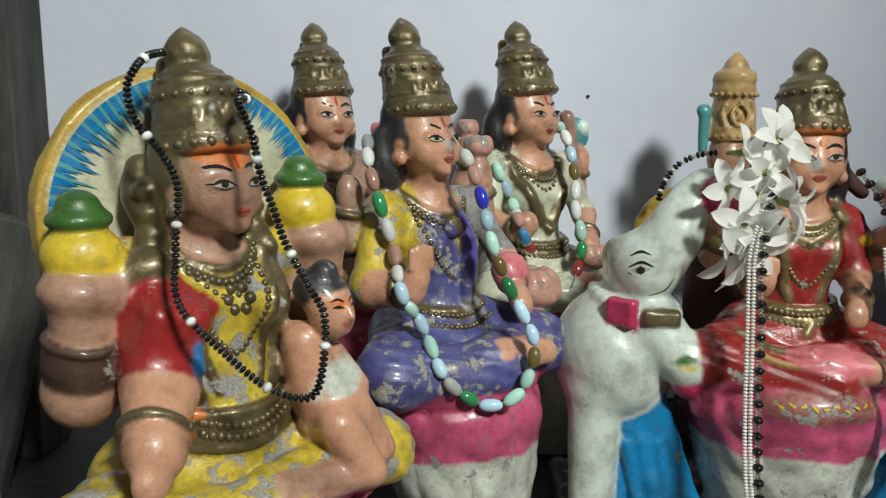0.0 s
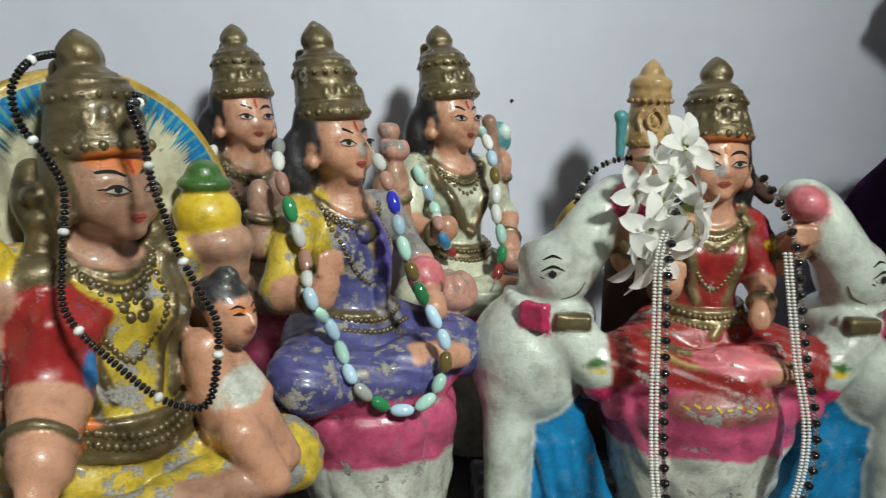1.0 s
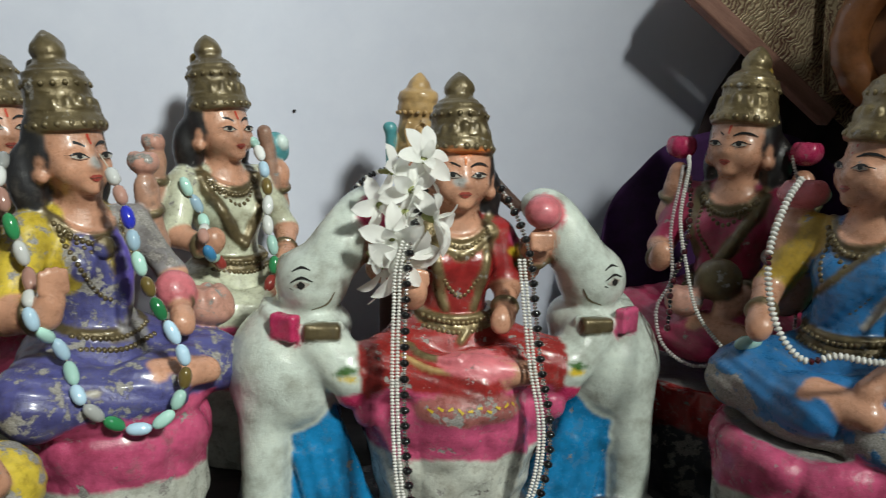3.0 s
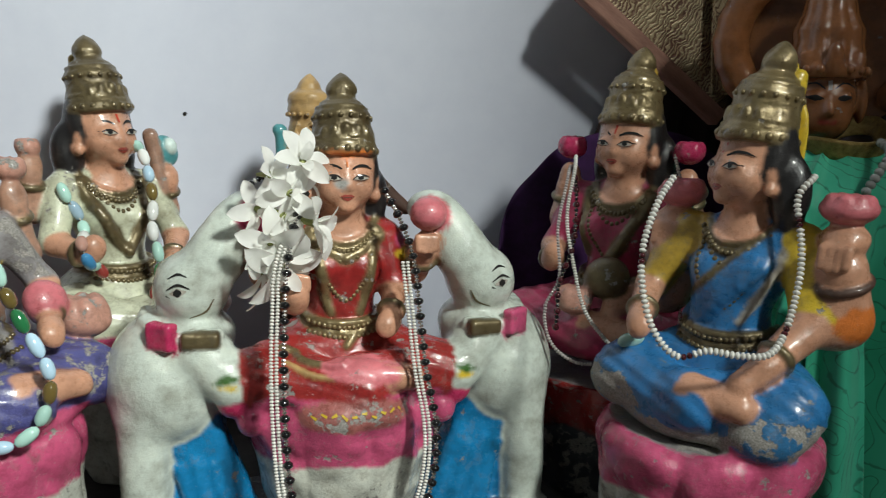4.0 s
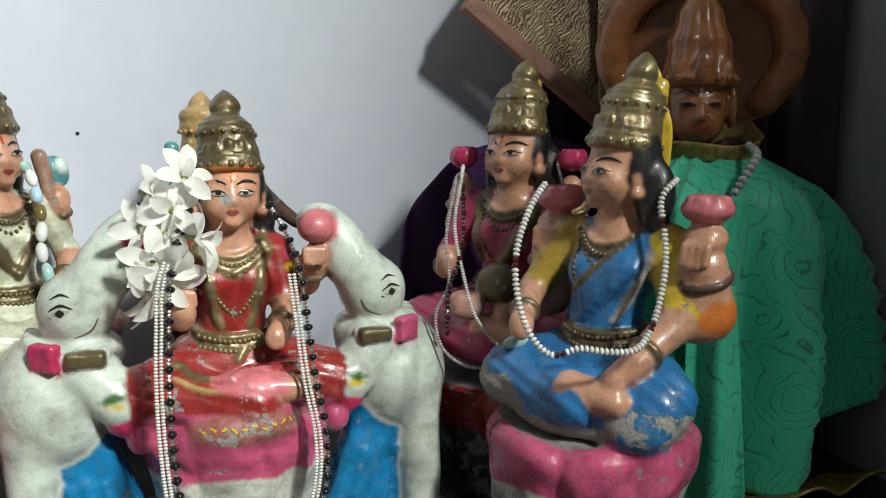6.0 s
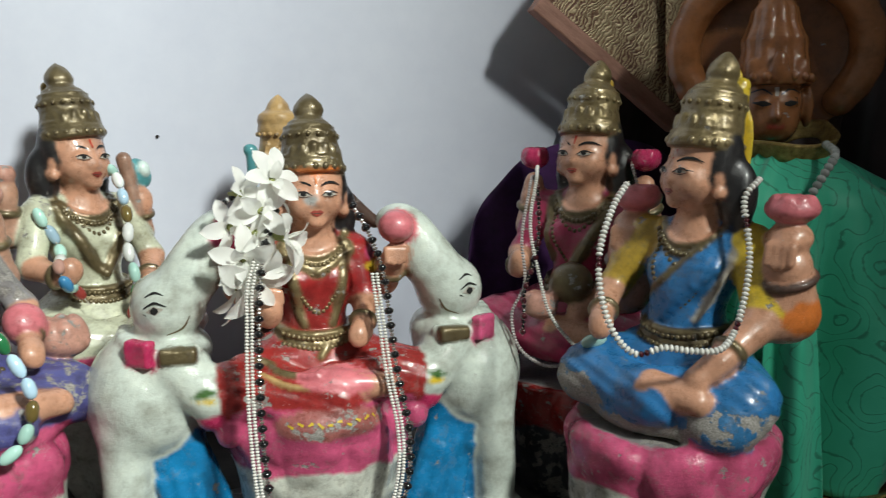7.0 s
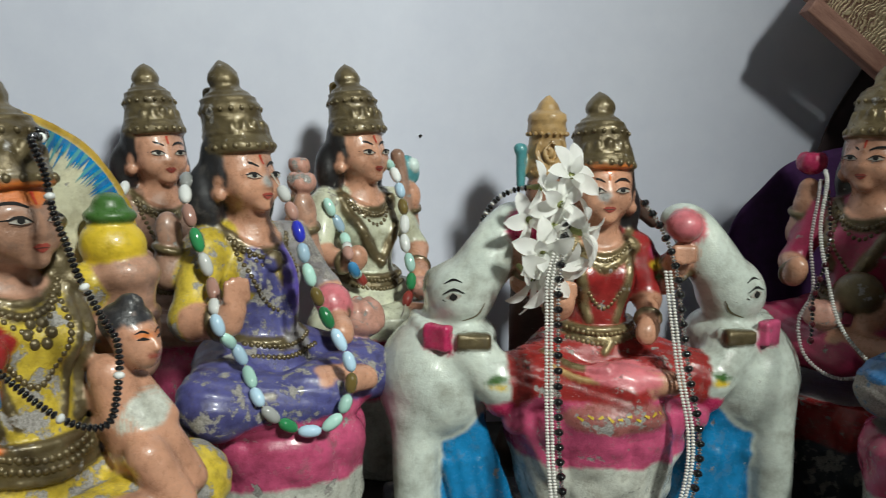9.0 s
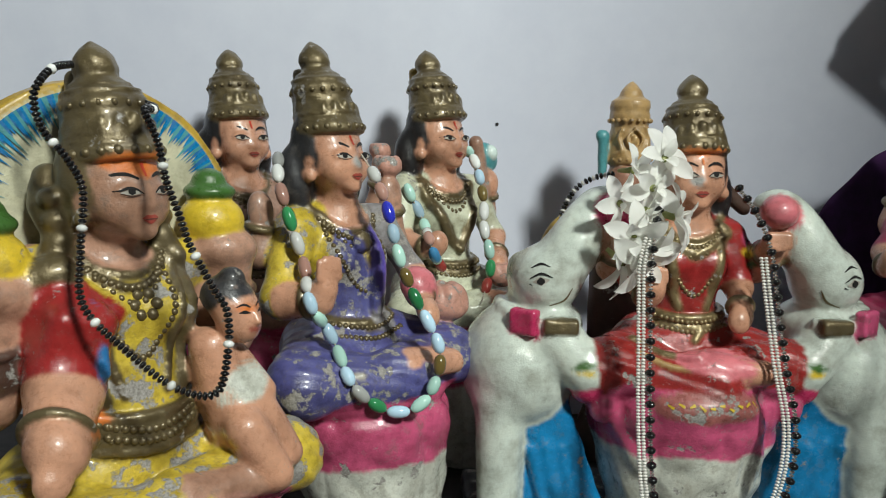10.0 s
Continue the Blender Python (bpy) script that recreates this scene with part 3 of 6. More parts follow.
def face(s, M, mark="mark", orange=False, gap=0.0106):
    """Painted eyes, brows, lips and forehead mark."""
    if orange:
        s.ell((0, -0.016, 0.0165), (0.023, 0.016, 0.0060), "orange", mode="paint", M=M)
    for x in (-1, 1):
        e = lambda *q: [(x * (gap + u), v) for u, v in q]
        s.stroke(e((-0.0060, 0.0000), (0, 0.0004), (0.0062, 0.0002)), (0.0006, 0.0036, 0.0005), "eyewhite", M, lift=0.0006)
        s.stroke(e((-0.0022, 0.0007), (0, 0.0009), (0.0022, 0.0009)), (0.0018, 0.0040, 0.0018), "black", M, lift=0.0008)
        s.stroke(e((-0.0066, -0.0004), (-0.002, 0.0025), (0.0032, 0.0025), (0.0080, 0.0006)), (0.0005, 0.0014, 0.0015, 0.0005), "black", M, lift=0.0009)
        s.stroke(e((-0.0052, -0.0011), (0.0005, -0.0018), (0.0060, -0.0006)), (0.0003, 0.0006, 0.0003), "bark", M, lift=0.0008)
        s.stroke(e((-0.0064, 0.0074), (-0.001, 0.0098), (0.0054, 0.0094), (0.0104, 0.0066)), (0.0012, 0.0021, 0.0018, 0.0004), "black", M)
    s.stroke([(0, 0.0090), (0, 0.0160)], (0.0014, 0.0024), mark, M)
    s.stroke([(-0.0054, -0.0142), (-0.0016, -0.0134), (0, -0.0137), (0.0016, -0.0134), (0.0054, -0.0142)], (0.0005, 0.0024, 0.0020, 0.0024, 0.0005), "lip", M, n=13, lift=0.0011)
    s.stroke([(-0.0044, -0.0150), (0, -0.0160), (0.0044, -0.0150)], (0.0005, 0.0030, 0.0005), "lip", M, n=13, lift=0.0011)
    s.stroke([(-0.0048, -0.0149), (0, -0.0146), (0.0048, -0.0149)], (0.0002, 0.0006, 0.0002), "bark", M, lift=0.0014)


def lotus(s, r=0.072, top=0.128, body="offwhite", rim="pink", bottom=0.0):
    """Bowl-shaped lotus throne, its upper petals pink and the lower ones pale."""
    k = r / 0.072
    prof = [(bottom, 0.050 * k), (0.02, 0.054 * k), (0.05, 0.064 * k), (0.08, 0.070 * k), (0.105, 0.0735 * k), (top - 0.006, 0.0715 * k), (top, 0.064 * k), (top + 0.001, 0.0)]
    s.lathe((0, 0, 0), (0, 0, 1), prof, body, 0.004, flutes=9, amp=0.060, squash=0.92, rough=0.0017)
    s.lathe((0, 0, 0), (0, 0, 1), [(0.084 * top / 0.128, 0.084 * k), (top + 0.012, 0.084 * k)], rim, mode="paint", squash=0.95)
    s.lathe((0, 0, 0), (0, 0, 1), [(top - 0.007, 0.0655 * k), (top + 0.012, 0.0655 * k)], "greyed", mode="paint", squash=0.92)
    for i in range(11):
        a = 2 * math.pi * (i + 0.25 * math.sin(i * 2.1)) / 11
        s.ell((math.cos(a) * 0.0655 * k, math.sin(a) * 0.0605 * k, top - 0.015), (0.0080, 0.018, 0.0165), rim, 0.009, rot=(0, 0, math.degrees(a)))


def seated(s, cloth="red", blouse="red", skin="skin", hair="hair", belt="gold", under="red", foot="skin", sash=None, wide=1.0, low=0.0, lap=0.0, skirt=None, girth=1.0, waist=0.034):
    """Cross-legged figure from lap to neck; the arms and head come apart."""
    body = 0.150 + low
    z = body + lap
    w = wide
    rip = (0.0005, (0.55, 0.75, 1.0), 430)
    s.ell((0, 0.012, z + 0.008), (0.050 * w, 0.042, 0.034), cloth, 0.012)
    for x in (-1, 1):
        s.cap((x * 0.024, 0.010, z + 0.004), (x * 0.060 * w, -0.026, z - 0.002), 0.030, 0.0245, cloth, 0.010, rip=rip)
    s.cap((-0.060 * w, -0.026, z - 0.003), (0.010, -0.056, z - 0.006), 0.0235, 0.0175, cloth, 0.007, rip=rip)
    s.cap((0.060 * w, -0.026, z - 0.003), (-0.004, -0.050, z + 0.002), 0.0235, 0.0165, cloth, 0.007, rip=rip)
    s.cap((0.004, -0.056, z + 0.005), (0.040 * w, -0.058, z + 0.002), 0.0120, 0.0095, foot, 0.004)
    if skirt:
        for i in range(13):
            a = math.pi * (1.02 + 0.96 * i / 12)
            s.ell((math.cos(a) * 0.052 * w, math.sin(a) * 0.050, z - 0.021), (0.0165, 0.0120, 0.0105), skirt, 0.005, rot=(0, 0, math.degrees(a) + 90))
        s.ell((0, -0.004, z - 0.014), (0.060 * w, 0.050, 0.015), skirt, 0.008)
    z = body
    # torso
    g = girth
    s.cap((0, 0.010, z + 0.014), (0, 0.008, z + 0.060), 0.0310 * g, 0.0265 * g, cloth, 0.010)
    s.ell((0, 0.006, z + 0.082), (0.0355 * g, 0.0245 * g, 0.0330), blouse, 0.010)
    for x in (-1, 1):
        s.ell((x * 0.0150 * g, 0.006 - 0.016 * g, z + 0.081), (0.0135 * g, 0.0120 * g, 0.0135), blouse, 0.009)
        s.cap((x * 0.010, 0.008, z + 0.110), (x * 0.0370 * g, 0.010, z + 0.101), 0.0140, 0.0140, blouse, 0.010)
    s.cap((0, 0.006, z + 0.106), (0, 0.001, z + 0.140), 0.0175, 0.0140, skin, 0.009)
    s.ell((0, -0.010, z + 0.117), (0.020, 0.018, 0.014), skin, mode="paint")
    # belt of several moulded rows
    for dz in (-0.0075, 0.0, 0.0075):
        ring = [(math.sin(a) * 0.0325 * g, 0.010 - math.cos(a) * 0.0315 * g, z + waist + dz - 0.004 * math.cos(a)) for a in np.linspace(-1.7, 1.7, 9)]
        s.tube(ring, 0.0034, belt, 0.0015, 12)
    for dz in (-0.0035, 0.0045):
        s.bead_arc([(-0.029 * g, z + waist + dz), (0, z + waist + dz - 0.004), (0.029 * g, z + waist + dz)], 13, 0.0025, belt)
    # collar and long necklace
    for dz, rr in ((0.0, 0.0034), (-0.0065, 0.0026)):
        s.strap([(-0.027, z + 0.118 + dz), (-0.014, z + 0.106 + dz), (0, z + 0.102 + dz), (0.014, z + 0.106 + dz), (0.027, z + 0.118 + dz)], rr, belt, 13)
    s.bead_arc([(-0.026, z + 0.112), (-0.013, z + 0.100), (0, z + 0.096), (0.013, z + 0.100), (0.026, z + 0.112)], 15, 0.0025, belt)
    s.bead_arc([(-0.022, z + 0.106), (-0.010, z + 0.092), (0, z + 0.087), (0.010, z + 0.092), (0.022, z + 0.106)], 11, 0.0022, belt)
    s.bead_arc([(-0.024, z + 0.108), (-0.020, z + 0.082), (-0.008, z + 0.062), (0, z + 0.056), (0.008, z + 0.062), (0.020, z + 0.082), (0.024, z + 0.108)], 25, 0.0024, belt)
    if sash:
        for o in (-0.006, 0.0, 0.006, 0.012):
            s.strap([(0.034 + o, z + 0.112), (0.020 + o, z + 0.095), (-0.006 + o, z + 0.068), (-0.026 + o, z + 0.044)], 0.0042, sash, 12, 0.003, sink=0.5)
        s.strap([(0.022, z + 0.114), (0.006, z + 0.095), (-0.018, z + 0.070), (-0.030, z + 0.056)], 0.0024, "gold", 14)


def arm(s, pts, paint, sleeve=None, r=(0.0135, 0.0112, 0.0085), bangle="gold", k=0.006):
    """Shoulder, elbow, wrist, palm."""
    a, b, c, d = [np.asarray(q, float) for q in pts]
    s.cap(a, b, r[0], r[1], sleeve or paint, k)
    s.cap(b, c, r[1], r[2], paint, k)
    s.ell((c + d) / 2, (0.0100, 0.0075, 0.0100), paint, 0.004)
    s.ell(d, (0.0090, 0.0068, 0.0095), paint, 0.004)
    w = b + (c - b) * 0.78
    ax = unit(c - b)
    s.lathe(w, ax, [(-0.0028, r[2] + 0.0026), (0, r[2] + 0.0042), (0.0028, r[2] + 0.0026)], bangle, 0.001)


def fingers(s, c, way, across, paint, length=0.013, r=0.0030):
    c, way, across = np.asarray(c, float), unit(way), unit(across)
    for i in range(4):
        o = c + across * (i - 1.5) * 0.0050
        s.cap(o, o + way * length * (1 - 0.12 * abs(i - 1.4)), r, r * 0.8, paint, 0.0015)


def bloom(s, c, r, paint, tip=None):
    """A moulded flower held in a hand."""
    c = np.asarray(c, float)
    s.ell(c, (r, r, r * 0.75), paint, 0.003)
    for i in range(7):
        a = 2 * math.pi * i / 7
        s.ell(c + np.array([math.cos(a) * r * 0.62, math.sin(a) * r * 0.62, r * 0.22]), (r * 0.42, r * 0.42, r * 0.62), tip or paint, 0.0018)


# ---- mesh helpers ----
def finish_mesh(name, bm, mat, smooth=True):
    me = bpy.data.meshes.new(name)
    bm.normal_update()
    bm.to_mesh(me)
    bm.free()
    me.materials.append(mat)
    if smooth:
        me.polygons.foreach_set("use_smooth", np.ones(len(me.polygons), bool))
    return me


def part(name, bm, mat, parent, label="", smooth=True):
    ob = new(name, finish_mesh(name, bm, mat, smooth))
    ob.parent = parent
    return tagged(ob, label)


def slab(size, bevel=0.003, cuts=2):
    bm = bmesh.new()
    bmesh.ops.create_cube(bm, size=1.0)
    bmesh.ops.scale(bm, vec=size, verts=bm.verts)
    if bevel:
        bmesh.ops.bevel(bm, geom=list(bm.edges), offset=bevel, segments=cuts, affect="EDGES", profile=0.5)
    return bm


def structure(name, bm, mat, m, label, category):
    ob = new(name, finish_mesh(name, bm, mat, False))
    ob.matrix_world = m
    return tagged(ob, label, category, kind="structure")


def sheet(fn, nu, nv, mat, name, thick=0.0015, closed=False):
    """A cloth surface from fn(u, v) in 0..1, with thickness."""
    bm = bmesh.new()
    g = [[bm.verts.new(fn(i / nu, j / nv)) for j in range(nv + 1)] for i in range(nu + (0 if closed else 1))]
    for i in range(nu):
        for j in range(nv):
            k = (i + 1) % len(g)
            bm.faces.new((g[i][j], g[k][j], g[k][j + 1], g[i][j + 1]))
    ob = new(name, finish_mesh(name, bm, mat))
    mod = ob.modifiers.new("thickness", "SOLIDIFY")
    mod.thickness, mod.offset = thick, 0
    return ob


# ---- the setting ----
structure("wall_back", slab((3.6, 0.12, 3.0), 0), WALL, pose(0.2, 1.0765, 0.75), "pale lavender distempered wall behind the statues", "wall")
# The pier runs on forward, unseen, to keep the lamp off the right-hand statues.
structure("wall_side", slab((0.10, 1.625, 3.0), 0.004), ROOM, pose(0.985, 0.2025, 0.75), "grey plastered pier, lengthened out of view to shade the right end", "wall")
structure("wall_left", slab((0.12, 3.9, 3.0), 0), ROOM, pose(-1.66, -0.95, 0.75), "plain unseen room wall, dark grey to cut bounce", "wall")
structure("wall_right", slab((0.12, 3.9, 3.0), 0), ROOM, pose(2.06, -0.95, 0.75), "plain unseen room wall, dark grey to cut bounce", "wall")
structure("wall_behind", slab((3.84, 0.12, 3.0), 0), ROOM, pose(0.2, -2.96, 0.75), "plain unseen room wall, dark grey to cut bounce", "wall")
structure("ceiling", slab((3.84, 4.1, 0.1), 0), ROOM, pose(0.2, -0.92, 2.30), "plain unseen ceiling, dark grey to cut bounce", "ceiling")
structure("floor", slab((3.84, 4.1, 0.1), 0), FLOORING, pose(0.2, -0.92, -0.80), "dull brown floor", "floor")
structure("shelf", slab((2.3, 0.70, 0.04), 0.004), SHELF, pose(-0.215, 0.665, -0.02), "dark stained wooden display shelf", "shelf")


def wall_hole(x, z, r):
    bm = bmesh.new()
    bmesh.ops.create_cone(bm, cap_ends=True, segments=10, radius1=r, radius2=r * 0.5, depth=0.003)
    for v in bm.verts:
        v.co.x *= 1 + 0.25 * math.sin(7 * v.co.y / r)
    return bm


nail = structure("trim", wall_hole(0, 0, 0.0022), BLACKWOOD, pose(0.166, 1.0155, 0.349, 90), "small dark nail hole in the wall", "nail hole")

# weathered door jamb and the boards that lean on it
jamb = tagged(new("door_jamb"), "weathered dark grey wooden door jamb by the shelf", "door jamb", kind="structure")
jamb.matrix_world = pose(-0.468, 0.83, 0)
for nm, size, at in (("post", (0.115, 0.06, 1.7), (0.0435, 0, 0.85)), ("panel", (0.16, 0.03, 1.7), (-0.096, 0.012, 0.85)), ("bead_strip", (0.010, 0.02, 1.7), (-0.020, -0.032, 0.85))):
    o = part(nm, slab(size, 0.003), DOORWOOD, jamb, smooth=False)
    o.matrix_local = pose(*at)
for x, y, ry, rx, size, lab in ((-0.395, 0.735, 14, -6, (0.13, 0.018, 0.24), "grey weathered board leaning on the door jamb"), (-0.37, 0.66, -24, -10, (0.05, 0.02, 0.17), "short grey wooden offcut leaning by the jamb")):
    o = tagged(new("loose_board", finish_mesh("loose_board", slab(size, 0.003), DOORWOOD, False)), lab, "board")
    o.matrix_world = pose(x, y, size[2] / 2 * math.cos(radians(ry)) + size[0] / 2 * abs(math.sin(radians(ry))), rx, ry, 0)

# ---- statues ----
GROUP = "painted deity statues on the shelf"


def mirror(q, x):
    return (q[0] * x, q[1], q[2])


def statue_elephants():
    """Red-clad figure on a lotus between two white elephants."""
    s = Sculpt(0.0019).stand(0.297, 0.722, 0, 1.0, (0.0, 0.004))
    lotus(s, 0.076, 0.128)
    seated(s, "wornred", "red", "skin", belt="palegold", wide=1.18, skirt="wornred")
    s.ell((0.012, -0.055, 0.158), (0.040, 0.020, 0.012), "softpink", mode="paint", rot=(0, 12, 10))
    s.strap([(-0.052, 0.172), (-0.030, 0.164), (-0.006, 0.166), (0.006, 0.178)], 0.0030, "palegold", 14, 0.002)
    s.strap([(-0.050, 0.165), (-0.028, 0.157), (-0.004, 0.158)], 0.0020, "cream", 12)
    s.ell((0.0, -0.058, 0.127), (0.038, 0.021, 0.013), "rust", 0.014)
    s.ell((0.0, -0.064, 0.128), (0.045, 0.032, 0.013), "rust", mode="paint")
    for x in (-1, 1):
        s.strap([(x * 0.026, 0.262), (x * 0.021, 0.238), (x * 0.015, 0.208), (x * 0.011, 0.196)], 0.0042, "palegold", 13, sink=0.5)
        s.strap([(x * 0.032, 0.258), (x * 0.022, 0.252), (x * 0.010, 0.244), (0, 0.240)], 0.0036, "palegold", 11, sink=0.4)
    F = (np.eye(3), np.array((0.0, 0.0, 0.126)))
    for i in range(10):
        s.stroke([(-0.034 + i * 0.0075, 0.004 + 0.002 * (i % 2)), (-0.030 + i * 0.0075, 0.002 + 0.002 * (i % 3))], (0.0012, 0.0024), "yellow", F, depth=0.12, n=5)
    M = head_frame((0, -0.004, 0.305))
    head(s, M, "skin", "hair", "gold")
    face(s, M, "orange")
    s.ell((0, -0.018, 0.0195), (0.022, 0.016, 0.0028), "orange", mode="paint", M=M)
    s.ell((-0.004, -0.022, -0.004), (0.0060, 0.005, 0.0045), "ash", mode="paint", M=M)
    # lower arms: one palm raised, one resting
    arm(s, ((-0.037, 0.006, 0.253), (-0.048, -0.006, 0.218), (-0.042, -0.036, 0.208), (-0.041, -0.044, 0.218)), "skin", "red")
    fingers(s, (-0.041, -0.045, 0.223), (0, -0.1, 1), (1, 0, 0), "skin", 0.010, 0.0032)
    arm(s, ((0.036, 0.006, 0.253), (0.043, -0.004, 0.212), (0.034, -0.036, 0.196), (0.028, -0.046, 0.190)), "skin", "red")
    s.ell((0.048, 0.004, 0.252), (0.012, 0.014, 0.007), "pink", mode="paint")
    s.ell((0.050, 0.002, 0.240), (0.012, 0.014, 0.005), "yellow", mode="paint")
    s.ell((0.051, 0.002, 0.231), (0.012, 0.014, 0.004), "green", mode="paint")
    # upper arms with lotus buds
    for x in (-1, 1):
        arm(s, [mirror(q, x) for q in ((0.036, 0.016, 0.255), (0.062, 0.010, 0.225), (0.064, -0.014, 0.244), (0.066, -0.020, 0.254))], "skin", r=(0.012, 0.012, 0.0110))
        fingers(s, mirror((0.064, -0.030, 0.258), x), (0, -0.2, -1), (1, 0, 0), "skin", 0.012, 0.0034)
        s.ell(mirror((0.066, -0.022, 0.276), x), (0.0150, 0.0145, 0.0135), "softpink" if x > 0 else "deeppink", 0.001)
    # elephants
    for x in (-1, 1):
        e = lambda *q: mirror(q, x)
        s.ell(e(0.139, 0.014, 0.140), (0.050, 0.056, 0.056), "elephant", 0.016)
        s.ell(e(0.124, 0.010, 0.176), (0.038, 0.040, 0.026), "elephant", 0.012)
        s.ell(e(0.119, -0.001, 0.217), (0.0300, 0.0310, 0.0290), "elephant", 0.008, rot=(0, x * 30, 0))
        s.ell(e(0.104, -0.006, 0.236), (0.0200, 0.0230, 0.0250), "elephant", 0.012, rot=(0, x * -34, 0))
        s.tube([e(0.102, -0.006, 0.240), e(0.092, -0.005, 0.256), e(0.084, -0.002, 0.270), e(0.075, 0.000, 0.279), e(0.066, 0.001, 0.279)], 0.0200, "elephant", 0.009, 12, r2=0.0105)
        s.ell(e(0.138, 0.020, 0.213), (0.009, 0.021, 0.022), "elephant", 0.012, rot=(0, x * 10, x * -14))
        s.cap(e(0.157, -0.012, 0.112), e(0.1575, -0.020, 0.018), 0.0215, 0.0172, "elephant", 0.009)
        s.tube([e(0.139, -0.030, 0.020), e(0.158, -0.038, 0.018), e(0.175, -0.026, 0.020)], 0.0040, "elephant", 0.004, 6)
        s.cap(e(0.150, 0.042, 0.125), e(0.150, 0.046, 0.018), 0.018, 0.016, "elephant", 0.007)
        s.cap(e(0.112, -0.022, 0.170), e(0.092, -0.032, 0.146), 0.0215, 0.0175, "elephant", 0.010)
        s.ell(e(0.088, -0.032, 0.133), (0.0150, 0.0145, 0.0140), "deeppink", 0.002)
        s.ell(e(0.076, -0.036, 0.118), (0.0120, 0.012, 0.014), "pink", 0.004)
        s.ell(e(0.092, -0.040, 0.148), (0.012, 0.012, 0.0035), "yellow", mode="paint")
        s.ell(e(0.094, -0.042, 0.154), (0.012, 0.012, 0.0035), "green", mode="paint", rot=(0, x * 14, 0))
        s.box(e(0.148, -0.036, 0.020), (0.012, 0.008, 0.006), 0.003, "greyed", 0.004)
        # collar band and boss
        s.tube([e(0.100, -0.030, 0.186), e(0.113, -0.034, 0.184), e(0.130, -0.030, 0.184), e(0.152, -0.010, 0.190), e(0.156, 0.020, 0.194)], 0.0050, "elephant", 0.003, 9)
        s.box(e(0.113, -0.038, 0.184), (0.0140, 0.005, 0.0060), 0.002, "gold", 0.001, rot=(0, 0, x * 6))
        s.box(e(0.141, -0.030, 0.186), (0.0120, 0.006, 0.0110), 0.003, "deeppink" if x < 0 else "pink", 0.001, rot=(0, 0, x * 40))
        # hanging blue cloth between leg and lotus
        s.box(e(0.109, -0.004, 0.074), (0.022, 0.018, 0.078), 0.008, "bright", 0.006, rot=(0, x * 20, 0))
        s.box(e(0.122, 0.000, 0.058), (0.022, 0.017, 0.052), 0.008, "bright", 0.010)
        for gx, gz in ((0.090, 0.040), (0.104, 0.044), (0.116, 0.040)):
            s.cap(e(gx, -0.021, gz - 0.030), e(gx + 0.016, -0.021, gz + 0.036), 0.0040, 0.0028, "bright", 0.007)
        Me = (np.array(Euler([0, 0, radians(x * 18)]).to_matrix()), np.array(e(0.119, 0.0, 0.219)))
        s.stroke([(-0.0066, -0.0012), (0, 0.0), (0.0066, 0.0014)], (0.0010, 0.0074, 0.0010), "eyewhite", Me)
        s.stroke([(-0.0032, -0.0005), (0, 0), (0.0032, 0.0005)], (0.0022, 0.0066, 0.0022), "black", Me, lift=0.0008)
        s.stroke([(-0.0090, 0.0016), (0, 0.0062), (0.0092, 0.0034)], (0.0007, 0.0020, 0.0006), "black", Me, lift=0.0009)
        s.stroke([(-0.0090, 0.0098), (-0.001, 0.0136), (0.0065, 0.0118)], (0.0007, 0.0020, 0.0005), "black", Me)
        s.stroke([(-0.0095, -0.003), (-0.0060, -0.0045)], (0.0010, 0.0003), "black", Me)
        s.stroke([(x * -0.024, -0.006), (x * -0.018, -0.016), (x * -0.006, -0.021)], (0.0006, 0.0016, 0.0006), "gold", Me)
    s.box((0, 0.006, 0.011), (0.182, 0.068, 0.011), 0.006, "darkbase", 0.004)
    s.cap((0.022, 0.030, 0.306), (0.060, 0.036, 0.274), 0.0095, 0.0060, "bark", 0.003)
    s.build("deity_statue", "painted plaster goddess in red between two white elephants", "statue", GROUP)
    return s


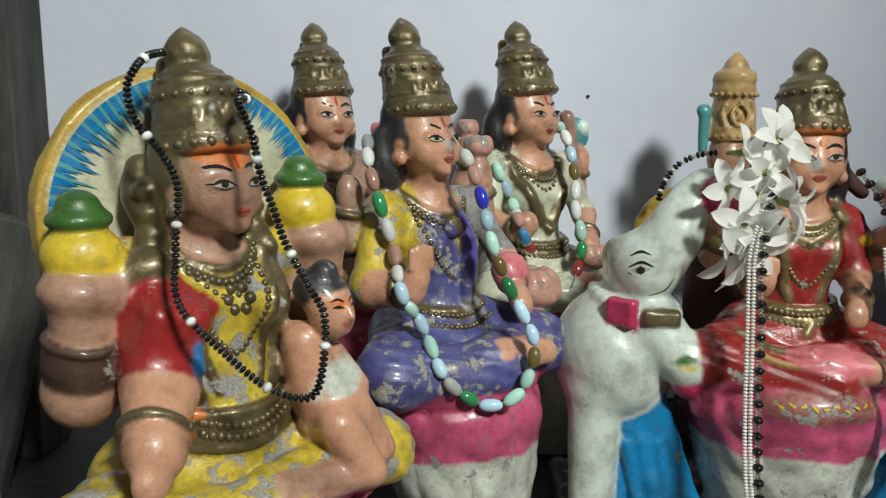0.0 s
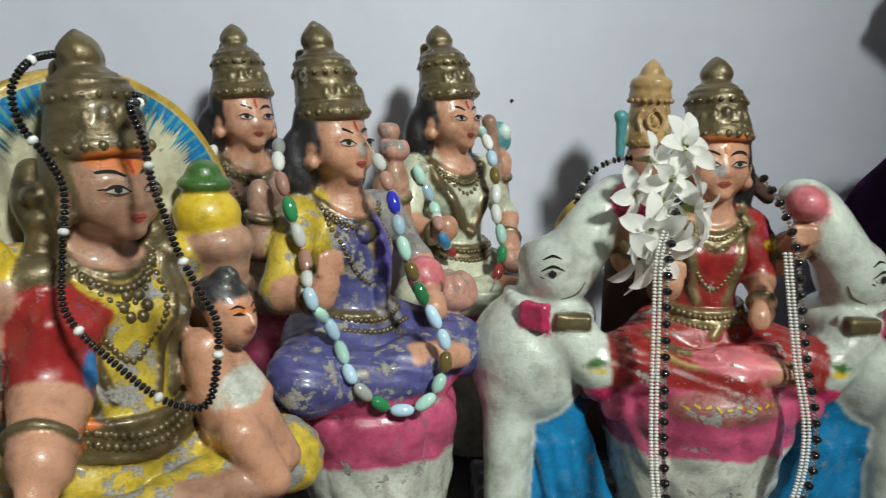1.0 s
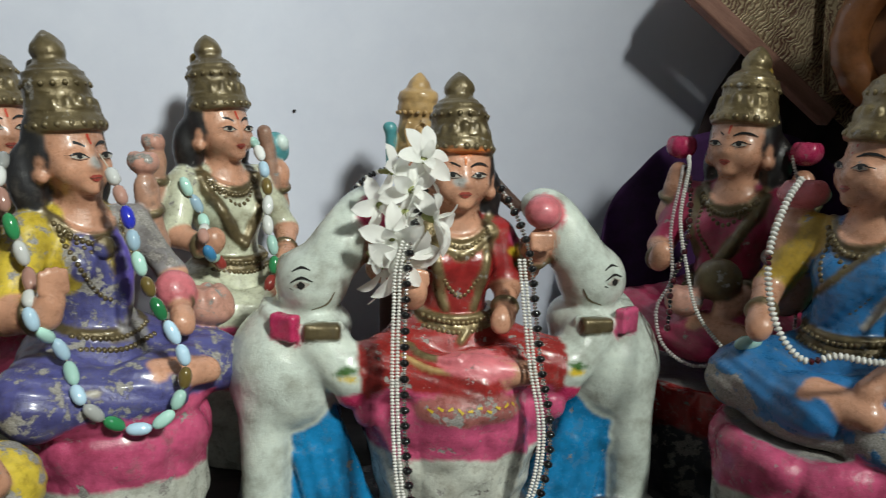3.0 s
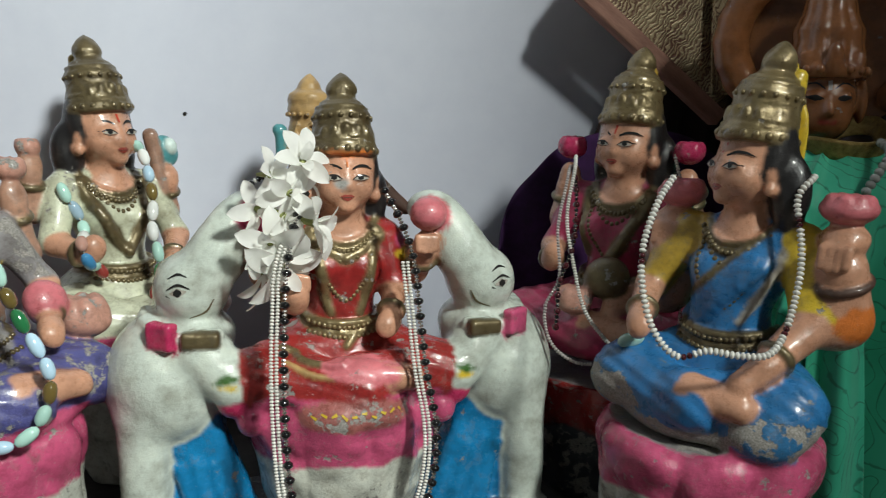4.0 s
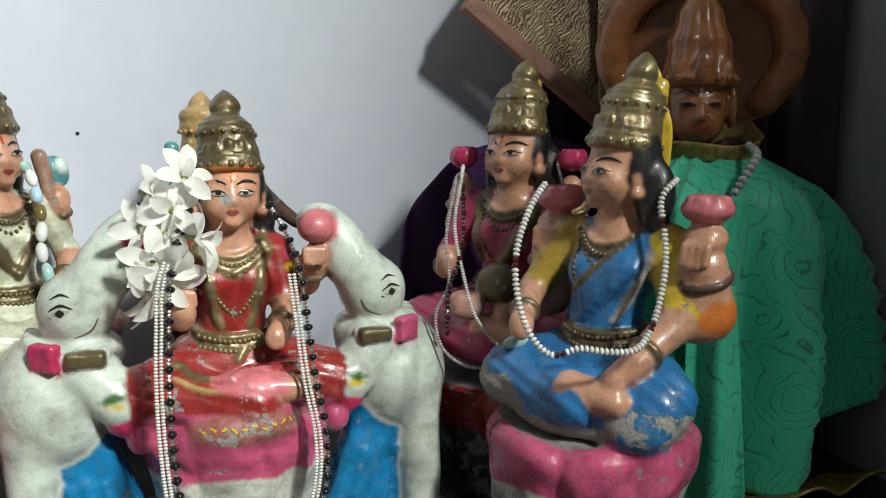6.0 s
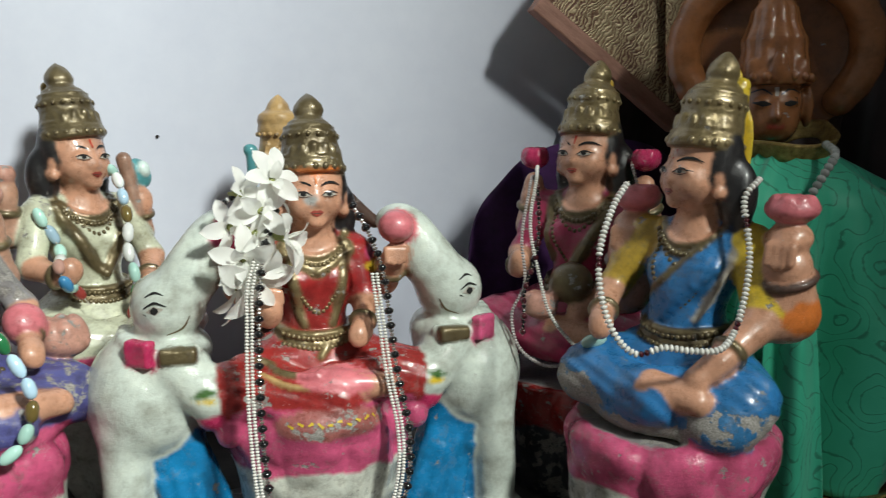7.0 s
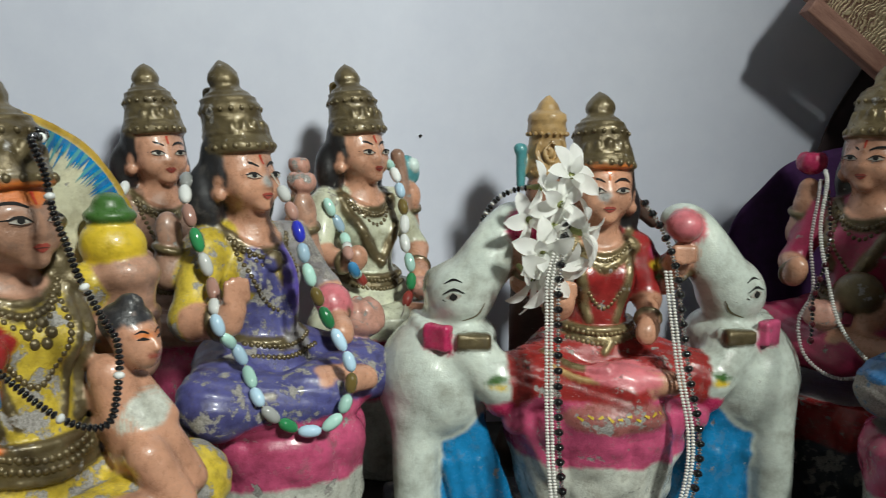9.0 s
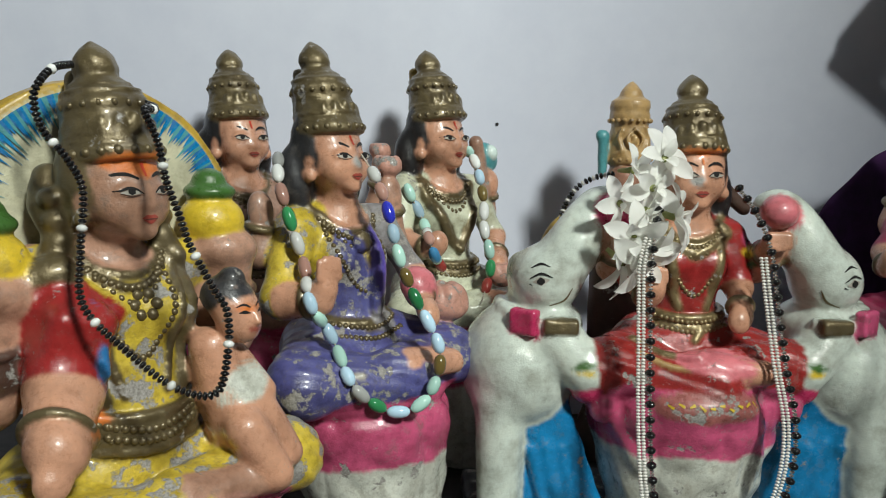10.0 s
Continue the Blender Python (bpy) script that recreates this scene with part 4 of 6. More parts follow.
def statue_violet():
    """Violet saree, leaning back, looking aside."""
    s = Sculpt().stand(0.042, 0.694, 40, 1.02, (-0.050, 0.030))
    lotus(s, 0.066, 0.122)
    seated(s, "violet", "wornyellow", "skin", belt="gold", wide=1.18, skirt="greyed", waist=0.028)
    s.tube([(0.034, 0.000, 0.266), (0.028, -0.014, 0.240), (0.022, -0.016, 0.210), (0.014, -0.020, 0.186)], 0.0140, "greyed", 0.001, 10, mode="paint")
    s.tube([(0.014, -0.010, 0.252), (0.013, -0.024, 0.232), (0.010, -0.022, 0.208), (0.006, -0.022, 0.190)], 0.0048, "purple", 0.004, 10)
    s.tube([(-0.012, -0.016, 0.246), (-0.004, -0.024, 0.225), (0.0, -0.022, 0.200)], 0.0090, "violet", 0.001, 8, mode="paint")
    s.lathe((0.000, -0.024, 0.244), (0, 1, 0.2), [(-0.003, 0.004), (0, 0.0085), (0.004, 0.0085)], "gold", 0.001, flutes=8, amp=0.12)
    s.ell((-0.014, -0.022, 0.236), (0.015, 0.014, 0.016), "violet", mode="paint")
    s.tube([(-0.072, -0.012, 0.152), (-0.066, -0.040, 0.152), (-0.040, -0.058, 0.155)], 0.0022, "eyewhite", 0.001, 6)
    M = head_frame((-0.003, -0.004, 0.3105), yaw=8, tilt=3)
    head(s, M, "skin", "wornhair", "gold", tall=1.06)
    face(s, M, "mark")
    s.ell((0.002, -0.026, -0.003), (0.006, 0.005, 0.006), "ash", mode="paint", M=M)
    arm(s, ((-0.040, 0.006, 0.254), (-0.070, -0.008, 0.206), (-0.058, -0.042, 0.208), (-0.056, -0.049, 0.220)), "skin", "wornyellow", r=(0.015, 0.014, 0.010))
    fingers(s, (-0.055, -0.052, 0.226), (0.1, -0.1, 1), (1, 0, 0), "skin", 0.014, 0.0032)
    arm(s, ((0.040, 0.006, 0.257), (0.064, 0.000, 0.214), (0.046, -0.034, 0.192), (0.040, -0.046, 0.186)), "skin", "greyed")
    # upper arm with flower, and rosette beside the knee
    arm(s, ((0.034, 0.016, 0.256), (0.064, 0.020, 0.236), (0.058, 0.010, 0.272), (0.058, 0.008, 0.284)), "wornskin")
    bloom(s, (0.060, 0.010, 0.300), 0.012, "coral")
    arm(s, ((-0.034, 0.018, 0.256), (-0.066, 0.022, 0.236), (-0.064, 0.016, 0.262), (-0.064, 0.014, 0.274)), "beige")
    bloom(s, (0.082, -0.016, 0.186), 0.021, "coral")
    s.ell((0.052, -0.022, 0.205), (0.016, 0.014, 0.016), "softpink", 0.004)
    s.build("deity_statue", "painted plaster goddess in a worn violet saree on a pink lotus", "statue", GROUP)
    return s


def statue_ivory():
    """Ivory saree, holding a staff and a shell."""
    s = Sculpt().stand(0.122, 0.892, 34, 1.085, (-0.034, 0.026))
    lotus(s, 0.070, 0.126)
    seated(s, "ivory", "ivory", "skin", belt="gold", sash=None, wide=1.0)
    s.strap([(-0.028, 0.262), (-0.021, 0.238), (-0.008, 0.212), (0.000, 0.202)], 0.0048, "gold", 12)
    s.strap([(0.028, 0.262), (0.021, 0.238), (0.008, 0.212), (0.000, 0.202)], 0.0048, "gold", 12)
    M = head_frame((0, -0.004, 0.306), yaw=8, tilt=2)
    head(s, M, "skin", "hair", "gold", back="ochre")
    face(s, M, "mark")
    arm(s, ((-0.040, 0.006, 0.257), (-0.058, -0.006, 0.214), (-0.046, -0.040, 0.206), (-0.042, -0.046, 0.214)), "skin", "ivory")
    arm(s, ((0.040, 0.006, 0.257), (0.058, -0.002, 0.210), (0.034, -0.036, 0.192), (0.026, -0.046, 0.188)), "skin", "ivory")
    arm(s, ((-0.034, 0.016, 0.256), (-0.064, 0.018, 0.240), (-0.064, 0.008, 0.268), (-0.064, 0.006, 0.282)), "wornskin")
    bloom(s, (-0.064, 0.006, 0.292), 0.010, "coral")
    arm(s, ((0.036, 0.014, 0.256), (0.058, 0.010, 0.232), (0.056, -0.002, 0.256), (0.056, -0.004, 0.266)), "skin", "hair", bangle="gold")
    s.cap((0.049, -0.004, 0.252), (0.044, -0.002, 0.302), 0.0060, 0.0070, "beige", 0.002)
    s.ell((0.060, 0.002, 0.288), (0.0120, 0.008, 0.0150), "teal", 0.003, rot=(0, -20, 0))
    s.ell((0.062, -0.003, 0.292), (0.007, 0.006, 0.008), "aqua", 0.002)
    s.ell((0.056, -0.040, 0.150), (0.028, 0.018, 0.014), "coral", 0.004)
    bloom(s, (0.020, -0.056, 0.180), 0.014, "coral")
    s.build("deity_statue", "painted plaster goddess in an ivory saree holding a staff", "statue", GROUP)
    return s


def statue_beige():
    """Beige draped figure half hidden behind the round halo."""
    s = Sculpt().stand(-0.084, 0.882, 36, 1.075, (-0.032, 0.030))
    lotus(s, 0.070, 0.126)
    seated(s, "beige", "beige", "skin", belt="gold", sash="beige")
    M = head_frame((0, -0.004, 0.306), yaw=3, tilt=2)
    head(s, M, "skin", "hair", "gold")
    face(s, M, "mark")
    arm(s, ((-0.040, 0.006, 0.257), (-0.060, -0.006, 0.210), (-0.044, -0.040, 0.204), (-0.040, -0.046, 0.214)), "wornskin", "beige")
    arm(s, ((0.040, 0.006, 0.257), (0.060, 0.000, 0.212), (0.040, -0.034, 0.194), (0.030, -0.046, 0.190)), "skin", "beige")
    for x in (-1, 1):
        arm(s, [mirror(q, x) for q in ((0.034, 0.016, 0.256), (0.066, 0.018, 0.238), (0.064, 0.006, 0.262), (0.064, 0.004, 0.274))], "wornskin")
        bloom(s, mirror((0.064, 0.004, 0.288), x), 0.012, "softpink")
    s.build("deity_statue", "painted plaster goddess in dull beige drapery", "statue", GROUP)
    return s


def statue_halo():
    """Large-haloed figure with pots of plenty and a child on the knee."""
    s = Sculpt(0.0016).stand(-0.103, 0.552, 44, 1.04, (-0.022, -0.004))
    lotus(s, 0.080, 0.088, bottom=0.0)
    seated(s, "wornyellow", "wornyellow", "wornskin", belt="gold", wide=1.50, low=-0.014, foot="wornskin", lap=-0.024, girth=1.30, waist=0.018)
    s.ell((0.0, -0.056, 0.112), (0.050, 0.022, 0.010), "coral", mode="paint", rot=(0, 6, 0))
    M = head_frame((0.003, -0.012, 0.2865), yaw=13, tilt=2)
    head(s, M, "brownface", "gold", "gold", tall=0.98, locks=0.55)
    face(s, M, "mark", True)
    s.ell((0, -0.018, 0.015), (0.020, 0.014, 0.0070), "orange", mode="paint", M=M)
    for x in (-1, 1):
        s.tube([mirror(q, x) for q in ((0.026, 0.014, 0.292), (0.031, 0.008, 0.276), (0.028, 0.002, 0.262), (0.034, -0.002, 0.248))], 0.0085, "gold", 0.003, 7)
        for cz in (0.282, 0.270, 0.258, 0.248):
            s.ell((x * 0.031, -0.001, cz), (0.0075, 0.0080, 0.0062), "gold", 0.002, rot=(0, x * 20, 0))
        s.strap([(x * 0.036, 0.246), (x * 0.034, 0.225), (x * 0.028, 0.198), (x * 0.022, 0.170)], 0.0058, "gold", 13, sink=0.45)
        s.strap([(x * 0.030, 0.243), (x * 0.026, 0.222), (x * 0.019, 0.198), (x * 0.012, 0.172)], 0.0030, "gold", 13)
    for dz in (0.0, 0.0065, 0.013, 0.0195):
        ring = [(math.sin(a) * 0.0430, 0.010 - math.cos(a) * 0.0420, 0.146 + dz - 0.006 * math.cos(a)) for a in np.linspace(-1.8, 1.8, 11)]
        s.tube(ring, 0.0030, "gold", 0.001, 14)
    s.bead_arc([(-0.040, 0.155), (0, 0.146), (0.040, 0.155)], 17, 0.0028, "gold")
    s.bead_arc([(-0.040, 0.1615), (0, 0.1525), (0.040, 0.1615)], 17, 0.0028, "gold")
    for a in range(6):
        s.bead_arc([(0.004 + 0.0065 * math.cos(a * 1.047), 0.222 + 0.0065 * math.sin(a * 1.047)), (0.0041 + 0.0065 * math.cos(a * 1.047), 0.2221 + 0.0065 * math.sin(a * 1.047))], 1, 0.0040, "gold")
    # red-sleeved arm lowered to the lap, and raised arms that hold pots
    arm(s, ((-0.036, -0.008, 0.226), (-0.044, -0.024, 0.182), (-0.062, -0.054, 0.162), (-0.070, -0.064, 0.149)), "skin", "red", r=(0.0165, 0.0190, 0.0160))
    s.box((-0.0370, -0.018, 0.2020), (0.0180, 0.0185, 0.0260), 0.009, "red", 0.004, rot=(8, 14, 0))
    s.ell((-0.034, -0.012, 0.224), (0.016, 0.019, 0.012), "red", 0.006)
    s.ell((-0.020, -0.022, 0.222), (0.012, 0.016, 0.008), "red", mode="paint", rot=(0, 30, 0))
    s.tube([(-0.024, -0.030, 0.224), (-0.027, -0.034, 0.205), (-0.027, -0.036, 0.190)], 0.0034, "blue", 0.002, 7)
    s.tube([(-0.034, -0.012, 0.243), (-0.046, -0.006, 0.240), (-0.056, 0.006, 0.232)], 0.0090, "gold", 0.004, 7)
    s.ell((-0.048, -0.030, 0.168), (0.026, 0.028, 0.009), "orange", mode="paint", rot=(0, 14, 0))
    for x in (-1, 1):
        dz, px, by = (-0.007, 0.003, 0.006) if x < 0 else (0.006, -0.003, 0.010)
        arm(s, [mirror(q, x) for q in ((0.040, 0.012 + by, 0.240), (0.076 - px, 0.006 + by, 0.182 + dz), (0.074 - px, -0.004 + by, 0.222 + dz), (0.072 - px, -0.008 + by, 0.232 + dz))], "wornskin", r=(0.0150, 0.0175, 0.0160), bangle="bark", k=0.009)
        s.cap(mirror((0.0755 - px, 0.001 + by, 0.200 + dz), x), mirror((0.0750 - px, 0.0 + by, 0.208 + dz), x), 0.0192, 0.0186, "bark", 0.001)
        s.ell(mirror((0.072 - px, -0.006 + by, 0.240 + dz), x), (0.022, 0.021, 0.014), "wornskin", 0.010)
        s.ell(mirror((0.068 - px, -0.002 + by, 0.257 + dz), x), (0.0205, 0.0200, 0.0175), "yellow", 0.003)
        s.ell(mirror((0.068 - px, -0.002 + by, 0.276 + dz), x), (0.0165, 0.0160, 0.0070), "green", 0.003)
        s.ell(mirror((0.068 - px, -0.002 + by, 0.283 + dz), x), (0.0110, 0.0105, 0.0085), "green", 0.004)
    # round halo with a yellow rim and blue rays
    c = np.array((0.011, 0.034, 0.258))
    s.lathe(c, (0, 1, 0), [(-0.004, 0.0), (-0.004, 0.087), (0.004, 0.087), (0.004, 0.0)], "aqua", 0.003)
    s.lathe(c, (0, 1, 0), [(-0.0055, 0.0905), (0.006, 0.0915)], "ochre", 0.002)
    s.lathe(c, (0, 1, 0), [(-0.0062, 0.0), (-0.0062, 0.0855), (-0.0010, 0.0855)], "aqua", 0.001)
    r5 = random.Random(3)
    for i in range(150):
        a = radians(-16 + 212 * (i + r5.uniform(-0.3, 0.3)) / 149)
        r0 = 0.0845 - (0.010 + 0.016 * r5.random() ** 1.6)
        w = r5.uniform(0.7, 1.3)
        s.strokes.append((np.array([[c + np.array([math.cos(a + da * t / 38) * r, -0.0068 - 0.00004 * (i % 5), math.sin(a + da * t / 38) * r]) for t, r in ((0, r0), (w, 0.45 * r0 + 0.55 * 0.0850), (1.5, 0.0850))] for da in (-0.5, 0, 0.5)]), ("bright", "blue", "teal")[i % 3]))
    # child on the knee
    s.ell((0.052, -0.036, 0.152), (0.020, 0.020, 0.026), "skin", 0.008)
    s.ell((0.052, -0.040, 0.168), (0.019, 0.017, 0.014), "offwhite", mode="paint", rot=(0, -30, 0))
    s.cap((0.046, -0.032, 0.168), (0.040, -0.032, 0.192), 0.0165, 0.0130, "skin", 0.008)
    s.cap((0.046, -0.054, 0.146), (0.058, -0.064, 0.118), 0.0130, 0.0105, "skin", 0.006)
    s.cap((0.062, -0.046, 0.150), (0.074, -0.054, 0.124), 0.0120, 0.0100, "skin", 0.006)
    s.cap((0.054, -0.034, 0.186), (0.066, -0.046, 0.164), 0.0085, 0.0070, "skin", 0.004)
    K = (np.array(Euler([0, 0, radians(14)]).to_matrix()) * 0.62, np.array((0.040, -0.036, 0.214)))
    Kr = (K[0] / 0.62, K[1] + np.array((0.012, -0.008, 0.0)))
    s.ell((0, 0.002, 0.002), (0.0145, 0.0150, 0.0160), "skin", 0.004, M=Kr)
    s.ell((0, -0.002, -0.008), (0.0110, 0.0115, 0.0105), "skin", 0.006, M=Kr)
    s.cap((0, -0.0142, 0.001), (0, -0.0160, -0.004), 0.0014, 0.0022, "skin", 0.003, M=Kr)
    s.ell((0, -0.0125, -0.0088), (0.0040, 0.0020, 0.0012), "lip", 0.001, M=Kr)
    s.ell((0, 0.0075, 0.0090), (0.0165, 0.0150, 0.0125), "wornhair", 0.003, M=Kr)
    s.ell((0, 0.002, 0.020), (0.008, 0.008, 0.007), "wornhair", 0.004, M=Kr)
    s.ell((0, -0.003, 0.0130), (0.0140, 0.0100, 0.0040), "wornhair", mode="paint", M=Kr)
    s.ell((0, -0.012, 0.0040), (0.011, 0.006, 0.0024), "orange", mode="paint", M=Kr)
    for x in (-1, 1):
        s.stroke([(x * 0.0030, 0.0012), (x * 0.006, 0.0020), (x * 0.0092, 0.0016)], (0.0005, 0.0022, 0.0005), "black", Kr)
        s.stroke([(x * 0.0022, 0.0046), (x * 0.006, 0.0064), (x * 0.0098, 0.0050)], (0.0008, 0.0013, 0.0004), "black", Kr)
    s.build("deity_statue", "worn yellow plaster goddess with round halo and seated child", "statue", GROUP)
    return s


def statue_blue():
    """Blue saree on a pink lotus, turned towards the middle."""
    s = Sculpt(0.0017).stand(0.558, 0.600, -56, 1.055, (0.036, -0.004))
    lotus(s, 0.080, 0.116)
    s.ell((0.048, -0.036, 0.134), (0.030, 0.026, 0.024), "blue", 0.012)
    seated(s, "blue", "blue", "skin", belt="gold", sash="blue", wide=1.0, skirt="wornblue")
    s.ell((-0.058, -0.034, 0.138), (0.040, 0.034, 0.020), "wornblue", mode="paint")
    s.ell((0.056, -0.034, 0.134), (0.034, 0.034, 0.020), "wornblue", mode="paint")
    s.strap([(0.036, 0.250), (0.027, 0.225), (0.014, 0.198)], 0.0024, "eyewhite", 10)
    s.ell((-0.034, 0.0, 0.255), (0.014, 0.018, 0.016), "ochre", mode="paint")
    s.ell((0.050, 0.000, 0.224), (0.013, 0.016, 0.014), "yellow", mode="paint")
    M = head_frame((-0.002, -0.006, 0.308), yaw=-32, tilt=2)
    head(s, M, "skin", "hair", "palegold", tall=1.04, back="yellow")
    face(s, M, "mark")
    s.ell((0, 0.030, 0.318), (0.026, 0.0045, 0.052), "yellow", 0.002)
    s.ell((0, 0.032, 0.365), (0.012, 0.0040, 0.022), "yellow", 0.003)
    arm(s, ((-0.040, 0.006, 0.257), (-0.060, -0.006, 0.214), (-0.048, -0.042, 0.196), (-0.044, -0.050, 0.190)), "skin", "ochre")
    arm(s, ((0.042, 0.004, 0.255), (0.062, -0.006, 0.206), (0.046, -0.044, 0.178), (0.036, -0.056, 0.166)), "skin", "yellow", r=(0.0145, 0.0155, 0.0105))
    fingers(s, (0.034, -0.058, 0.163), (-0.3, -0.5, -1), (1, 0, 0.1), "skin", 0.012, 0.0032)
    for x in (-1, 1):
        ix, iy = (0.006, 0.0) if x > 0 else (0.020, 0.016)
        arm(s, [mirror(q, x) for q in ((0.038, 0.014 + iy, 0.250), (0.080 - ix, 0.008 + iy, 0.206), (0.078 - ix, -0.004 + iy, 0.242), (0.076 - ix, -0.006 + iy, 0.256))], "skin" if x > 0 else "darkskin", r=(0.0130, 0.0185, 0.0160), bangle="bark", k=0.010)
        fingers(s, mirror((0.076 - ix, -0.020 + iy, 0.258), x), (0, -0.1, -1), (1, 0, 0), "skin", 0.014, 0.0040)
        s.ell(mirror((0.076 - ix, -0.004 + iy, 0.262), x), (0.016, 0.015, 0.012), "skin", 0.005)
        s.ell(mirror((0.075 - ix, -0.004 + iy, 0.283), x), (0.0190, 0.0180, 0.0105), "softpink", 0.004)
        for i in range(8):
            a = i * math.pi / 4
            s.ell(mirror((0.075 - ix + math.cos(a) * 0.011, -0.004 + iy + math.sin(a) * 0.011, 0.289), x), (0.0055, 0.0055, 0.0045), "softpink", 0.002)
    s.ell((0.081, 0.004, 0.208), (0.022, 0.022, 0.014), "orange", mode="paint")
    s.build("deity_statue", "painted plaster goddess in a blue saree on a pink lotus", "statue", GROUP)
    return s


def statue_magenta():
    """Magenta saree, standing further back in the shade."""
    s = Sculpt().stand(0.556, 0.768, -48, 1.085, (0.026, 0.010))
    lotus(s, 0.076, 0.104, body="darkbase", rim="wornred")
    seated(s, "magenta", "magenta", "skin", belt="gold", sash=None, wide=1.15)
    s.strap([(0.028, 0.262), (0.018, 0.235), (0.002, 0.208), (-0.010, 0.190)], 0.0048, "gold", 12)
    s.strap([(-0.030, 0.262), (-0.027, 0.236), (-0.022, 0.210)], 0.0044, "gold", 10)
    M = head_frame((0, -0.004, 0.307), yaw=-9, tilt=2)
    head(s, M, "skin", "hair", "palegold", back="ochre")
    face(s, M, "mark")
    arm(s, ((-0.040, 0.006, 0.257), (-0.058, -0.006, 0.212), (-0.044, -0.040, 0.202), (-0.040, -0.046, 0.212)), "skin", "magenta")
    arm(s, ((0.040, 0.006, 0.257), (0.058, -0.002, 0.210), (0.030, -0.040, 0.180), (0.020, -0.052, 0.172)), "skin", "magenta")
    for x in (-1, 1):
        arm(s, [mirror(q, x) for q in ((0.036, 0.014, 0.252), (0.058, 0.014, 0.236), (0.055, 0.006, 0.262), (0.054, 0.004, 0.278))], "skin", r=(0.0125, 0.0130, 0.0115), k=0.009)
        bloom(s, mirror((0.054, 0.004, 0.300), x), 0.0130, "deeppink")
    bloom(s, (-0.010, -0.062, 0.176), 0.015, "coral")
    s.ell((0.012, -0.050, 0.196), (0.020, 0.014, 0.018), "gold", 0.004)
    s.build("deity_statue", "painted plaster goddess in a magenta saree standing in shade", "statue", GROUP)
    return s


def statue_cream():
    """Slim cream-painted figure with a carved crown behind the elephants."""
    s = Sculpt(0.0020).stand(0.285, 0.885, 0, 1.0)
    s.lathe((0, 0, 0), (0, 0, 1), [(0, 0.045), (0.02, 0.045), (0.06, 0.032), (0.16, 0.034), (0.23, 0.032), (0.262, 0.018), (0.270, 0.014)], "bark", 0.006, squash=0.8)
    s.ell((0, -0.002, 0.292), (0.020, 0.020, 0.026), "darkskin", 0.006)
    prof = [(0, 0.0215), (0.004, 0.0228), (0.010, 0.0220), (0.040, 0.0185), (0.044, 0.0205), (0.050, 0.0205), (0.054, 0.0195), (0.058, 0.0205), (0.064, 0.0190), (0.068, 0.0125), (0.074, 0.0105), (0.079, 0.0062), (0.084, 0.001)]
    s.lathe((0.002, 0, 0.308), (0, 0.02, 1), prof, "cream", 0.0015, rough=0.0003)
    s.bead_ring((0.002, 0.001, 0.352), (0, 0.02, 1), 0.0205, 18, 0.0024, "cream")
    s.bead_ring((0.002, 0.001, 0.313), (0, 0.02, 1), 0.0222, 20, 0.0024, "cream")
    s.tube([(0.002, -0.0205, 0.345), (-0.006, -0.0210, 0.334), (0.002, -0.0225, 0.323), (0.010, -0.0210, 0.334), (0.002, -0.0205, 0.345)], 0.0020, "cream", 0.001, 14)
    s.ell((0.002, -0.0215, 0.333), (0.0040, 0.003, 0.0060), "cream", 0.001)
    for x in (-1, 1):
        s.tube([(0.002 + x * 0.012, -0.016, 0.346), (0.002 + x * 0.015, -0.015, 0.334), (0.002 + x * 0.012, -0.019, 0.322), (0.002 + x * 0.017, -0.013, 0.318)], 0.0018, "cream", 0.001, 9)
        s.cap((x * 0.02, 0.004, 0.258), (x * 0.052, 0.0, 0.225), 0.013, 0.011, "bark", 0.006)
    s.cap((-0.026, -0.004, 0.300), (-0.026, -0.004, 0.334), 0.0045, 0.0055, "teal", 0.002)
    s.ell((-0.027, -0.004, 0.337), (0.007, 0.006, 0.006), "teal", 0.003)
    s.ell((-0.062, -0.010, 0.235), (0.020, 0.012, 0.034), "ochre", 0.006, rot=(0, 40, 0))
    s.build("deity_statue", "cream-crowned slim plaster deity half hidden behind elephants", "statue", GROUP)
    return s


